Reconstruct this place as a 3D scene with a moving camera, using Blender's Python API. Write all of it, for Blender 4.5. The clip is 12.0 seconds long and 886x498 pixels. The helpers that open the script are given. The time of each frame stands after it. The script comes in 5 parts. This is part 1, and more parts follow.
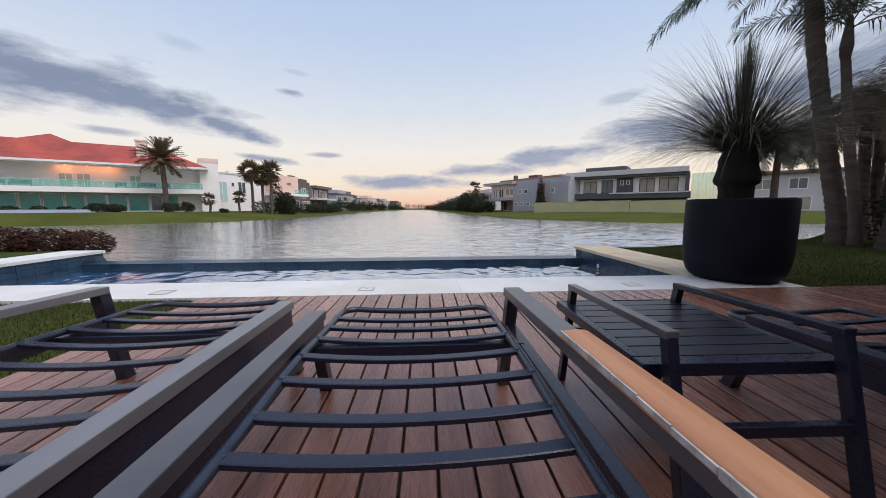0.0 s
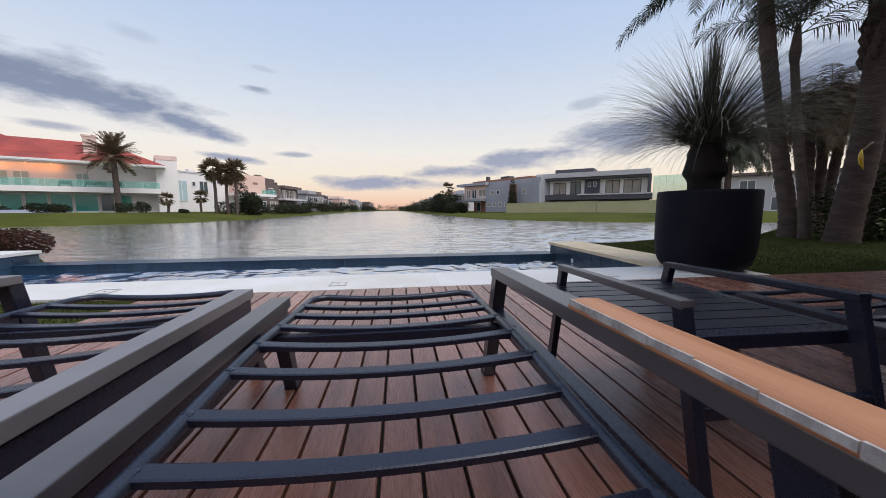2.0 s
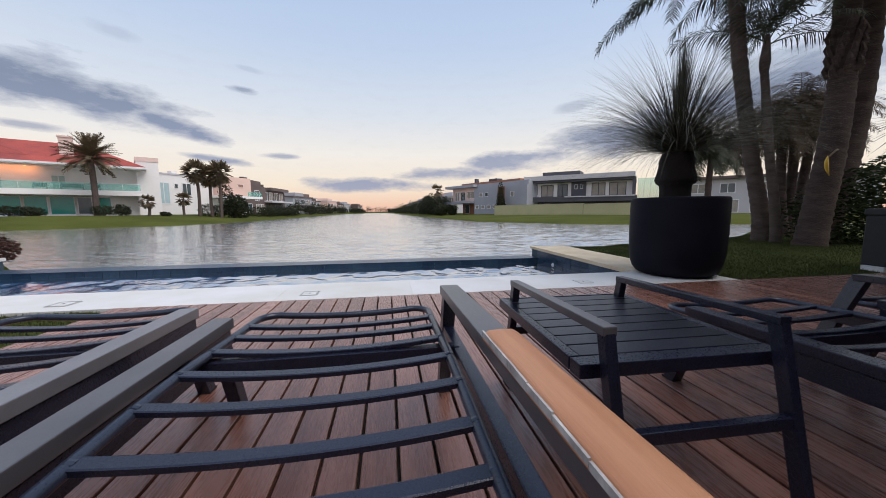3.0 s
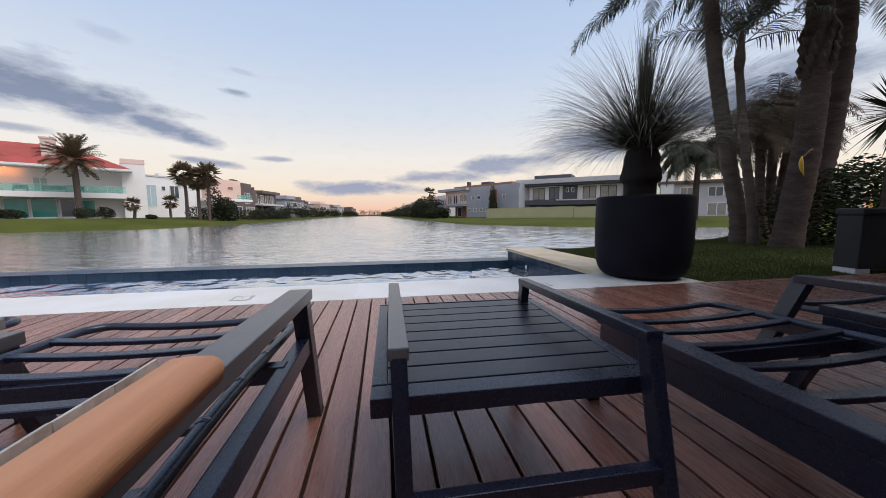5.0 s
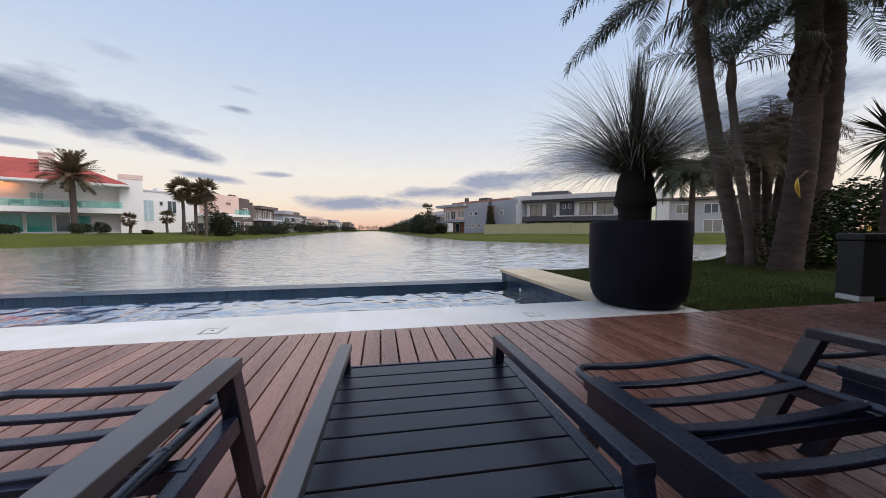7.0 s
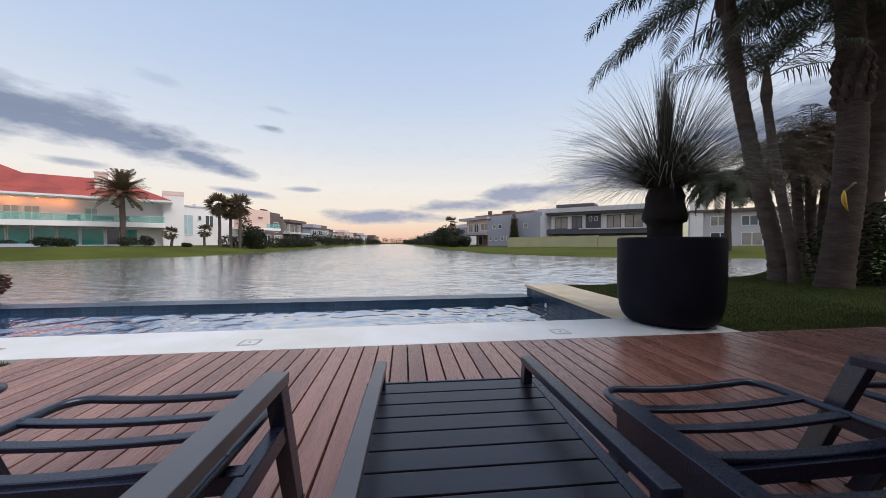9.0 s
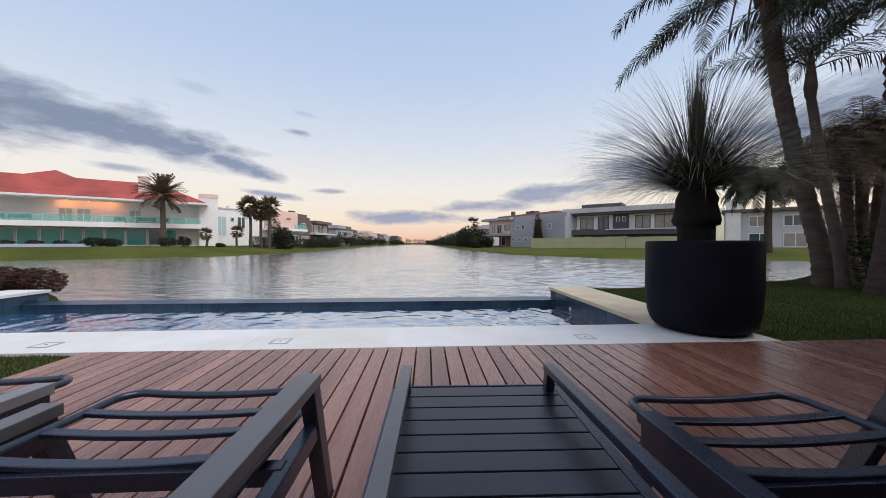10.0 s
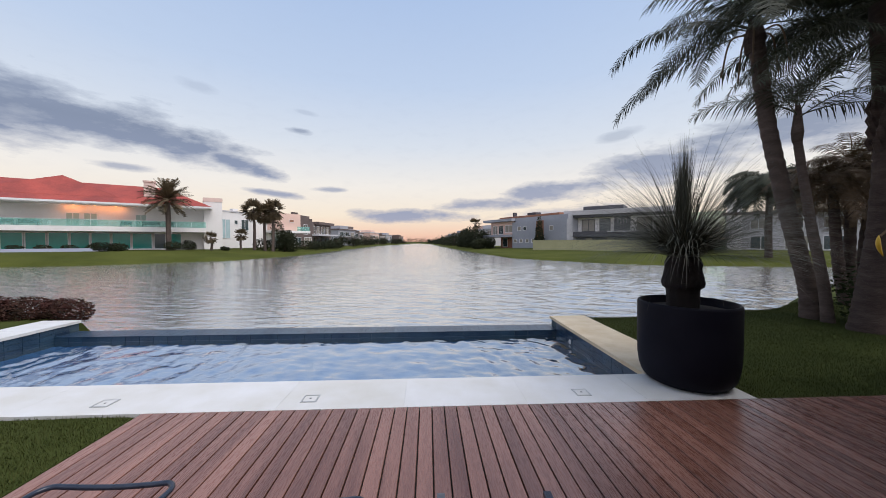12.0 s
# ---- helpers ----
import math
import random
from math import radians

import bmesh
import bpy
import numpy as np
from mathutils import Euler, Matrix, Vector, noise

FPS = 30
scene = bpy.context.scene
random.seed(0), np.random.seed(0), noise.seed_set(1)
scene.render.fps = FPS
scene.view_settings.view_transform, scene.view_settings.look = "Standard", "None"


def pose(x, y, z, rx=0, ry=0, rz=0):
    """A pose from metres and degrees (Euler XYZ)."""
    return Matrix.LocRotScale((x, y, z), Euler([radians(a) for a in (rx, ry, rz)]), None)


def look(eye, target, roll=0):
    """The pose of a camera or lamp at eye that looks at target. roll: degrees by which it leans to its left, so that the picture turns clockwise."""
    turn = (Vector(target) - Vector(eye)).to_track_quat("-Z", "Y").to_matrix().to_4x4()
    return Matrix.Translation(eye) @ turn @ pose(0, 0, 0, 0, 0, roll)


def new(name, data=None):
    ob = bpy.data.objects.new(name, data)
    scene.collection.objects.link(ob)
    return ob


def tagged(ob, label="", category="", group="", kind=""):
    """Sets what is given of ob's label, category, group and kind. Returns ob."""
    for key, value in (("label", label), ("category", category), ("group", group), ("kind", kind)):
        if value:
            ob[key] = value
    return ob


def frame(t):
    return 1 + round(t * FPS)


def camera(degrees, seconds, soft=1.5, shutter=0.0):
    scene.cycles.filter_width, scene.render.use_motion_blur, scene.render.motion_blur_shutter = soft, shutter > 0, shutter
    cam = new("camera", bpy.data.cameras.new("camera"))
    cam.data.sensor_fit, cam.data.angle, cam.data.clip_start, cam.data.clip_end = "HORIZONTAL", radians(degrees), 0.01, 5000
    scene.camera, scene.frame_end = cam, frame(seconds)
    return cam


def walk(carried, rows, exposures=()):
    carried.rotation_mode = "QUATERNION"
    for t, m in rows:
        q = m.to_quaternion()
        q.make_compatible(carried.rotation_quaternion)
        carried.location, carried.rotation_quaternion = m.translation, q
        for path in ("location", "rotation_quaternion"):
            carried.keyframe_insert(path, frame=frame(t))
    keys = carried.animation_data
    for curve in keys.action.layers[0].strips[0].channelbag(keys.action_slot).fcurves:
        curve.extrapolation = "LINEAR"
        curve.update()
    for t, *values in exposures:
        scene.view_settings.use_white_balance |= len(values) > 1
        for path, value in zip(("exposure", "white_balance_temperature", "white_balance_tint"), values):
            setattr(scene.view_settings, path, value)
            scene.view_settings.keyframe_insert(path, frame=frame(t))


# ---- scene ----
cam = camera(105.4, 12.0, soft=0.4)
PATH = [
    (0, (-0.574, -3.657, 0.937), (-0.473, -1.674, 0.697), -0.3),
    (0.5, (-0.603, -3.602, 0.866), (-0.475, -1.62, 0.627), -0.2),
    (1, (-0.63, -3.576, 0.829), (-0.463, -1.597, 0.59), -0.2),
    (1.5, (-0.62, -3.536, 0.814), (-0.405, -1.562, 0.58), -0.2),
    (2, (-0.599, -3.511, 0.815), (-0.343, -1.542, 0.581), -0.3),
    (2.5, (-0.546, -3.495, 0.837), (-0.256, -1.529, 0.614), -0.4),
    (3, (-0.421, -3.514, 0.879), (-0.104, -1.552, 0.656), -0.4),
    (3.5, (-0.238, -3.547, 0.912), (0.101, -1.588, 0.699), -0.4),
    (3.7, (-0.166, -3.515, 0.900), (0.170, -1.555, 0.694), -0.3),
    (5.5, (0.179, -3.317, 0.818), (0.533, -1.359, 0.615), -0.4),
    (6, (0.225, -3.266, 0.82), (0.578, -1.307, 0.626), -0.4),
    (6.5, (0.258, -3.232, 0.849), (0.614, -1.271, 0.675), -0.3),
    (7, (0.282, -3.196, 0.942), (0.645, -1.233, 0.827), -0.2),
    (9, (0.245, -3.258, 0.984), (0.474, -1.271, 0.945), -0.2),
    (9.5, (0.238, -3.284, 0.993), (0.38, -1.29, 0.954), -0.2),
    (10, (0.236, -3.296, 1.015), (0.333, -1.299, 0.98), -0.1),
    (10.5, (0.197, -3.341, 1.24), (0.282, -1.343, 1.202), -0.2),
    (11, (0.152, -3.432, 1.482), (0.237, -1.434, 1.444), -0.1),
    (11.5, (0.099, -3.558, 1.687), (0.186, -1.561, 1.644), -0.2),
    (12, (0.101, -3.702, 1.828), (0.189, -1.705, 1.783), -0.2),
]
walk(cam, [(t, look(eye, target, roll)) for t, eye, target, roll in PATH])

# ---- world and sun ----
SUN_AZ = radians(125)          # the brighter part of the cloud cover, behind the house
world = bpy.data.worlds.new("dusk_sky")
scene.world = world
world.use_nodes = True
wn, wl = world.node_tree.nodes, world.node_tree.links
wn.clear()


def wnode(kind, **inputs):
    n = wn.new(kind)
    for k, v in inputs.items():
        n.inputs[int(k[1:])].default_value = v
    return n


def wmath(op, a, b=None, c=None, clamp=False):
    n = wn.new("ShaderNodeMath")
    n.operation, n.use_clamp = op, clamp
    for i, v in enumerate((a, b, c)):
        if v is None:
            continue
        if isinstance(v, (int, float)):
            n.inputs[i].default_value = v
        else:
            wl.new(v, n.inputs[i])
    return n.outputs[0]


def wmix(fac, a, b):
    n = wn.new("ShaderNodeMix")
    n.data_type = "RGBA"
    for sock, v in ((n.inputs[0], fac), (n.inputs[6], a), (n.inputs[7], b)):
        if isinstance(v, (int, float, tuple)):
            sock.default_value = v
        else:
            wl.new(v, sock)
    return n.outputs[2]


def ramp_of(nodes, stops):
    r = nodes.new("ShaderNodeValToRGB")
    el = r.color_ramp.elements
    while len(el) < len(stops):
        el.new(0.5)
    for e, (p, c) in zip(el, stops):
        e.position, e.color = p, (*c, 1)
    return r


coord = wn.new("ShaderNodeTexCoord").outputs["Generated"]
sep = wn.new("ShaderNodeSeparateXYZ")
wl.new(coord, sep.inputs[0])
dx, dy, dz = sep.outputs
elev = wmath("MULTIPLY", wmath("ARCSINE", dz), 180 / math.pi)
azim = wmath("MULTIPLY", wmath("ARCTAN2", dx, dy), 180 / math.pi)
height01 = wmath("DIVIDE", elev, 90, clamp=True)
sunward = ramp_of(wn, [(0.0, (0.80, 0.45, 0.35)), (0.012, (0.86, 0.56, 0.42)), (0.045, (0.87, 0.73, 0.58)), (0.10, (0.84, 0.78, 0.71)),
                       (0.17, (0.66, 0.70, 0.76)), (0.27, (0.50, 0.60, 0.77)), (0.45, (0.36, 0.49, 0.74)), (1.0, (0.24, 0.36, 0.64))])
away = ramp_of(wn, [(0.0, (0.70, 0.62, 0.68)), (0.08, (0.80, 0.72, 0.76)), (0.25, (0.78, 0.78, 0.90)), (0.5, (0.55, 0.64, 0.86)), (1.0, (0.26, 0.38, 0.66))])
wl.new(height01, sunward.inputs[0])
wl.new(height01, away.inputs[0])
facing = wmath("MULTIPLY_ADD", dy, 1.0, 0.55, clamp=True)
sky_col = wmix(facing, away.outputs[0], sunward.outputs[0])
# thin air glow of the low sun
nishita = wn.new("ShaderNodeTexSky")
nishita.sky_type, nishita.sun_disc, nishita.sun_elevation, nishita.sun_rotation = "NISHITA", False, radians(60), SUN_AZ
nishita.dust_density, nishita.ozone_density = 2.0, 2.0
nish = wn.new("ShaderNodeMix")
nish.data_type, nish.blend_type = "RGBA", "ADD"
nish.inputs[0].default_value = 0.02
wl.new(sky_col, nish.inputs[6])
wl.new(nishita.outputs[0], nish.inputs[7])
sky_col = nish.outputs[2]

# cloud banks: azimuth, elevation, half length, half thickness (degrees), slope, density
CLOUDS = [(-49, 14.3, 17, 4.2, 0.02, 1.0), (-37, 13.6, 12, 3.2, 0.18, 1.0), (-29, 11.4, 7, 1.7, 0.26, 1.0), (-62, 15.0, 12, 2.6, -0.05, 0.9), (-41, 9.3, 4, 0.6, 0.03, 0.7), (-20.4, 16.8, 2.3, 0.6, 0.06, 0.85),
          (-24.5, 7.4, 6, 0.65, 0.10, 0.9), (-15.5, 8.3, 3.2, 0.5, 0.0, 0.75), (-4, 4.3, 12, 1.35, 0.0, 1.0), (10, 6.2, 10, 1.3, 0.04, 0.9), (21, 8.0, 10, 2.0, 0.10, 0.9), (36, 11.0, 13, 3.3, 0.12, 0.9),
          (30, 15.4, 3.5, 0.9, 0.15, 0.4), (52, 14, 14, 4.2, 0.05, 0.9), (-33, 20.4, 2.6, 0.8, 0.1, 0.3), (-19.5, 19.4, 2, 0.4, 0.1, 0.3), (75, 11, 16, 3, 0.05, 0.7), (-84, 12, 18, 3, 0.0, 0.8),
          (120, 12, 20, 3, 0.05, 0.6), (-130, 14, 22, 3, 0.0, 0.6), (22, 4.2, 13, 1.4, 0.05, 0.7)]
cvec = wn.new("ShaderNodeCombineXYZ")
wl.new(wmath("MULTIPLY", azim, 0.36), cvec.inputs[0])
wl.new(elev, cvec.inputs[1])


def wnoise(scale, detail, rough):
    n = wn.new("ShaderNodeTexNoise")
    n.inputs["Scale"].default_value, n.inputs["Detail"].default_value, n.inputs["Roughness"].default_value = scale, detail, rough
    wl.new(cvec.outputs[0], n.inputs["Vector"])
    return n.outputs[0]


rag = wmath("MULTIPLY_ADD", wnoise(0.42, 8, 0.60), 2.0, -1.0)
curl = wnoise(0.6, 6, 0.55)
streak = wnoise(0.9, 5, 0.55)
mask = None
for a0, e0, ra, re, slope, dens in CLOUDS:
    du = wmath("SUBTRACT", azim, a0)
    dv = wmath("SUBTRACT", wmath("SUBTRACT", elev, e0), wmath("MULTIPLY", du, -slope if a0 < -5 else slope))
    du, dv = wmath("DIVIDE", du, ra), wmath("DIVIDE", dv, re)
    dist = wmath("SQRT", wmath("ADD", wmath("MULTIPLY", du, du), wmath("MULTIPLY", dv, dv)))
    m1 = wmath("MULTIPLY", wmath("SUBTRACT", 1.0, wmath("ADD", dist, rag)), 1.55, clamp=True)
    m1 = wmath("MULTIPLY", m1, dens)
    mask = m1 if mask is None else wmath("MAXIMUM", mask, m1)
thin = wmath("MULTIPLY", wmath("MULTIPLY_ADD", streak, 3.0, -1.5, clamp=True), 0.07)
mask = wmath("MULTIPLY", mask, wmath("MULTIPLY_ADD", curl, 1.3, 0.38, clamp=True))
mask = wmath("MAXIMUM", wmath("MULTIPLY", mask, 0.95), wmath("MULTIPLY", thin, wmath("GREATER_THAN", elev, 1.0)))
cloud_col = ramp_of(wn, [(0.0, (0.46, 0.40, 0.46)), (0.04, (0.35, 0.38, 0.51)), (0.09, (0.27, 0.32, 0.47)), (0.16, (0.22, 0.27, 0.39)), (0.3, (0.42, 0.49, 0.64)), (1.0, (0.4, 0.5, 0.7))])
wl.new(height01, cloud_col.inputs[0])
sky_col = wmix(mask, sky_col, cloud_col.outputs[0])
below = wmath("LESS_THAN", elev, -0.3)
sky_col = wmix(below, sky_col, (0.10, 0.10, 0.09, 1))
bg = wn.new("ShaderNodeBackground")
wl.new(sky_col, bg.inputs[0])
bg.inputs[1].default_value = 1.0
wl.new(bg.outputs[0], wn.new("ShaderNodeOutputWorld").inputs[0])

sun = new("sun", bpy.data.lights.new("sun", "SUN"))
sun.data.energy, sun.data.angle, sun.data.color = 3.2, radians(50), (1.0, 0.94, 0.90)
sun.matrix_world = look((0, 0, 20), (-20 * math.sin(SUN_AZ), -20 * math.cos(SUN_AZ), 20 - 20 * math.tan(radians(60))))
scene.view_settings.exposure = 0.0

# ---- materials ----


def material(name, base, alt=None, rough=0.6, metal=0.0, scale=4.0, fine=60.0, bump=0.0, spec=0.5, stretch=(1, 1, 1), rand=0.0, world_space=True, emit=0.0,
             bump_scale=None, rough_var=0.12):
    """A surface with a slow and a fine colour variation, some roughness variation and relief."""
    m = bpy.data.materials.new(name)
    m.use_nodes = True
    n, l = m.node_tree.nodes, m.node_tree.links
    bs = n["Principled BSDF"]
    bs.inputs["Metallic"].default_value = metal
    bs.inputs["Specular IOR Level"].default_value = spec
    alt = alt or tuple(c * 0.7 for c in base)
    if world_space:
        vec = n.new("ShaderNodeNewGeometry").outputs["Position"]
    else:
        info = n.new("ShaderNodeObjectInfo")
        add = n.new("ShaderNodeVectorMath")
        add.operation = "MULTIPLY_ADD"
        l.new(info.outputs["Random"], add.inputs[0])
        add.inputs[1].default_value = (37, 19, 53)
        l.new(n.new("ShaderNodeTexCoord").outputs["Object"], add.inputs[2])
        vec = add.outputs[0]
    mp = n.new("ShaderNodeMapping")
    mp.inputs["Scale"].default_value = stretch
    l.new(vec, mp.inputs[0])

    def noise_node(s, d, r=0.6):
        t = n.new("ShaderNodeTexNoise")
        t.inputs["Scale"].default_value, t.inputs["Detail"].default_value, t.inputs["Roughness"].default_value = s, d, r
        l.new(mp.outputs[0], t.inputs["Vector"])
        return t.outputs[0]

    big, small = noise_node(scale, 5), noise_node(fine, 4)
    mixv = n.new("ShaderNodeMath")
    mixv.operation = "MULTIPLY_ADD"
    l.new(small, mixv.inputs[0])
    mixv.inputs[1].default_value = 0.45
    half = n.new("ShaderNodeMath")
    half.operation = "MULTIPLY_ADD"
    l.new(big, half.inputs[0])
    half.inputs[1].default_value, half.inputs[2].default_value = 1.6, -0.55
    l.new(half.outputs[0], mixv.inputs[2])
    if rand:
        info2 = n.new("ShaderNodeObjectInfo")
        rr = n.new("ShaderNodeMath")
        rr.operation = "MULTIPLY_ADD"
        l.new(info2.outputs["Random"], rr.inputs[0])
        rr.inputs[1].default_value = rand
        l.new(mixv.outputs[0], rr.inputs[2])
        sub = n.new("ShaderNodeMath")
        sub.operation = "SUBTRACT"
        l.new(rr.outputs[0], sub.inputs[0])
        sub.inputs[1].default_value = rand / 2
        fac = sub.outputs[0]
    else:
        fac = mixv.outputs[0]
    rp = ramp_of(n, [(0.15, base), (0.85, alt)])
    l.new(fac, rp.inputs[0])
    l.new(rp.outputs[0], bs.inputs["Base Color"])
    rv = n.new("ShaderNodeMath")
    rv.operation, rv.use_clamp = "MULTIPLY_ADD", True
    l.new(small, rv.inputs[0])
    rv.inputs[1].default_value, rv.inputs[2].default_value = rough_var * 2, rough - rough_var
    l.new(rv.outputs[0], bs.inputs["Roughness"])
    if bump:
        b = n.new("ShaderNodeBump")
        b.inputs["Strength"].default_value, b.inputs["Distance"].default_value = 1.0, bump
        l.new(noise_node(bump_scale, 4) if bump_scale else small, b.inputs["Height"])
        l.new(b.outputs[0], bs.inputs["Normal"])
    if emit:
        l.new(rp.outputs[0], bs.inputs["Emission Color"])
        bs.inputs["Emission Strength"].default_value = emit
    return m


WOOD_DECK = material("deck_wood", (0.118, 0.046, 0.030), (0.250, 0.116, 0.083), 0.28, scale=1.5, fine=26, bump=0.0012, stretch=(5, 0.35, 5), rand=0.55, world_space=False, spec=0.75)
# near-black colour standing in for the shade between the boards
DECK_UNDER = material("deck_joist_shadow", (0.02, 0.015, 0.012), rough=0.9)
STONE_WHITE = material("white_coping_stone", (0.60, 0.60, 0.60), (0.50, 0.485, 0.44), 0.6, scale=1.3, fine=90, bump=0.0006, rand=0.2)
STONE_CREAM = material("cream_coping_stone", (0.66, 0.55, 0.38), (0.52, 0.39, 0.23), 0.65, scale=2.2, fine=70, bump=0.001, rand=0.3)
TILE_BLUE = material("blue_slate_pool_tile", (0.008, 0.024, 0.052), (0.026, 0.056, 0.092), 0.3, scale=3, fine=45, bump=0.001, rand=0.45)
GROUT = material("pool_grout", (0.05, 0.085, 0.11), rough=0.8)
POOL_FLOOR = material("pool_floor_mosaic", (0.012, 0.100, 0.30), (0.025, 0.155, 0.38), 0.5, scale=2, fine=30)
METAL_DARK = material("charcoal_coated_aluminium", (0.0065, 0.0080, 0.018), (0.012, 0.014, 0.030), 0.29, scale=3, fine=220, bump=0.0002, spec=0.55)
# two greys whose base colour carries the sky's sheen on arm and rail tops
METAL_SKYLIT = material("skylit_grey_coated_aluminium", (0.052, 0.048, 0.052), (0.080, 0.075, 0.079), 0.34, scale=6, fine=160, bump=0.0002, spec=1.0)
METAL_PALE = material("skylit_pale_grey_coating", (0.115, 0.111, 0.120), (0.165, 0.160, 0.170), 0.34, scale=5, fine=160, bump=0.0002, spec=1.0)
METAL_TUBE = material("blue_black_tube", (0.012, 0.016, 0.030), (0.028, 0.036, 0.056), 0.30, scale=9, fine=200, bump=0.0003)
TABLE_SLAT = material("charcoal_slat", (0.010, 0.010, 0.017), (0.017, 0.017, 0.026), 0.34, scale=4, fine=120, bump=0.0003, stretch=(0.5, 4, 4), rand=0.3)
TEAK = material("bare_teak", (0.40, 0.165, 0.074), (0.53, 0.26, 0.135), 0.55, scale=3, fine=40, bump=0.0008, stretch=(9, 0.6, 9))
PEEL = material("peeling_white_edge", (0.55, 0.53, 0.50), (0.25, 0.22, 0.20), 0.8, scale=20, fine=120, bump=0.001)
POT_MAT = material("charcoal_planter_resin", (0.006, 0.006, 0.011), (0.010, 0.010, 0.016), 0.6, scale=2, fine=150, bump=0.0004, spec=0.1)
SOIL = material("dark_soil", (0.02, 0.014, 0.010), rough=0.95, bump=0.01, fine=40)
STEM = material("fibrous_brown_stem", (0.012, 0.007, 0.006), (0.007, 0.005, 0.004), 0.9, scale=5, fine=60, bump=0.012, stretch=(1, 1, 3))
BLADE = material("grass_tree_blade", (0.036, 0.040, 0.024), (0.080, 0.080, 0.058), 0.5, scale=2, fine=20)
BLADE_DRY = material("dry_grass_tree_blade", (0.12, 0.085, 0.055), (0.06, 0.045, 0.035), 0.6, scale=2, fine=20)
GRASS = material("lawn", (0.030, 0.041, 0.010), (0.056, 0.066, 0.018), 0.9, scale=0.9, fine=40, bump=0.012, spec=0.05)
GRASS_FAR = material("far_bank_lawn", (0.046, 0.055, 0.013), (0.080, 0.088, 0.022), 0.95, scale=0.15, fine=2.5, bump=0.02, spec=0.03)
GRASS_BLADE = material("grass_blade", (0.034, 0.045, 0.011), (0.066, 0.074, 0.021), 0.7, scale=1.2, fine=25, spec=0.12)
BARK = material("palm_bark", (0.066, 0.050, 0.043), (0.130, 0.102, 0.088), 0.95, scale=2.5, fine=18, bump=0.012, stretch=(1, 1, 3), spec=0.1)
BARK_DARK = material("dark_palm_bark", (0.044, 0.032, 0.028), (0.088, 0.067, 0.057), 0.95, scale=3, fine=16, bump=0.015, stretch=(1, 1, 3), spec=0.1)
FROND = material("palm_frond", (0.030, 0.036, 0.022), (0.062, 0.066, 0.042), 0.6, scale=1.5, fine=12, spec=0.2)
FROND_DRY = material("dry_palm_frond", (0.11, 0.065, 0.028), (0.06, 0.04, 0.02), 0.7, scale=1.5, fine=12)
FROND_FAR = material("date_palm_frond", (0.085, 0.070, 0.044), (0.165, 0.118, 0.068), 0.7, scale=0.6, fine=5, spec=0.15)
LEAF = material("dark_leaf", (0.013, 0.020, 0.008), (0.028, 0.038, 0.014), 0.8, scale=1.2, fine=14, spec=0.06)
LEAF_RED = material("reddish_hedge_leaf", (0.055, 0.018, 0.016), (0.034, 0.024, 0.014), 0.7, scale=2.5, fine=20, spec=0.12)
LEAF_FAR = material("far_leaf", (0.014, 0.019, 0.010), (0.032, 0.036, 0.018), 0.75, scale=0.4, fine=4, spec=0.12)
YELLOW = material("yellow_bract", (0.65, 0.42, 0.03), (0.5, 0.28, 0.02), 0.5)
PLASTER = material("white_render", (0.74, 0.72, 0.70), (0.66, 0.64, 0.62), 0.85, scale=0.25, fine=4, bump=0.002)
PLASTER_WARM = material("pinkish_render", (0.68, 0.48, 0.40), (0.60, 0.42, 0.35), 0.85, scale=0.3, fine=4)
PLASTER_GREY = material("grey_render", (0.34, 0.35, 0.38), (0.29, 0.30, 0.33), 0.85, scale=0.3, fine=4)
PLASTER_DARK = material("dark_grey_render", (0.075, 0.075, 0.088), (0.06, 0.06, 0.07), 0.8, scale=0.3, fine=4)
PLASTER_BROWN = material("brown_render", (0.13, 0.095, 0.085), (0.10, 0.075, 0.068), 0.85, scale=0.3, fine=4)
PLASTER_LIGHT = material("light_grey_band", (0.50, 0.49, 0.50), (0.44, 0.43, 0.44), 0.8, scale=0.3, fine=4)
PLASTER_BLUE = material("pale_blue_render", (0.40, 0.43, 0.56), (0.34, 0.37, 0.49), 0.8, scale=0.3, fine=4)
YELLOW_WALL = material("pale_yellow_boundary_wall", (0.50, 0.47, 0.26), (0.43, 0.40, 0.22), 0.85, scale=0.25, fine=3, bump=0.003)
BRICK_RED = material("terracotta_cladding", (0.32, 0.15, 0.09), (0.24, 0.11, 0.07), 0.85, scale=0.6, fine=8)
ROOF_RED = material("red_clay_tile", (0.40, 0.070, 0.048), (0.21, 0.038, 0.030), 0.8, scale=0.30, fine=5, bump=0.01, rand=0.35)
CHIMNEY_PINK = material("pinkish_chimney_render", (0.66, 0.50, 0.44), (0.58, 0.44, 0.39), 0.85, scale=0.5, fine=5)
FRAME_WHITE = material("white_window_frame", (0.72, 0.72, 0.72), (0.66, 0.66, 0.66), 0.5)
FRAME_DARK = material("dark_window_frame", (0.03, 0.03, 0.032), rough=0.5)
GLASS_TEAL = material("teal_tinted_glazing", (0.035, 0.24, 0.20), (0.06, 0.32, 0.27), 0.12, scale=0.3, fine=1.5, rough_var=0.03, spec=0.6)
GLASS_PALE = material("pale_curtained_glazing", (0.34, 0.46, 0.48), (0.42, 0.54, 0.56), 0.14, scale=0.8, fine=3, rough_var=0.03)
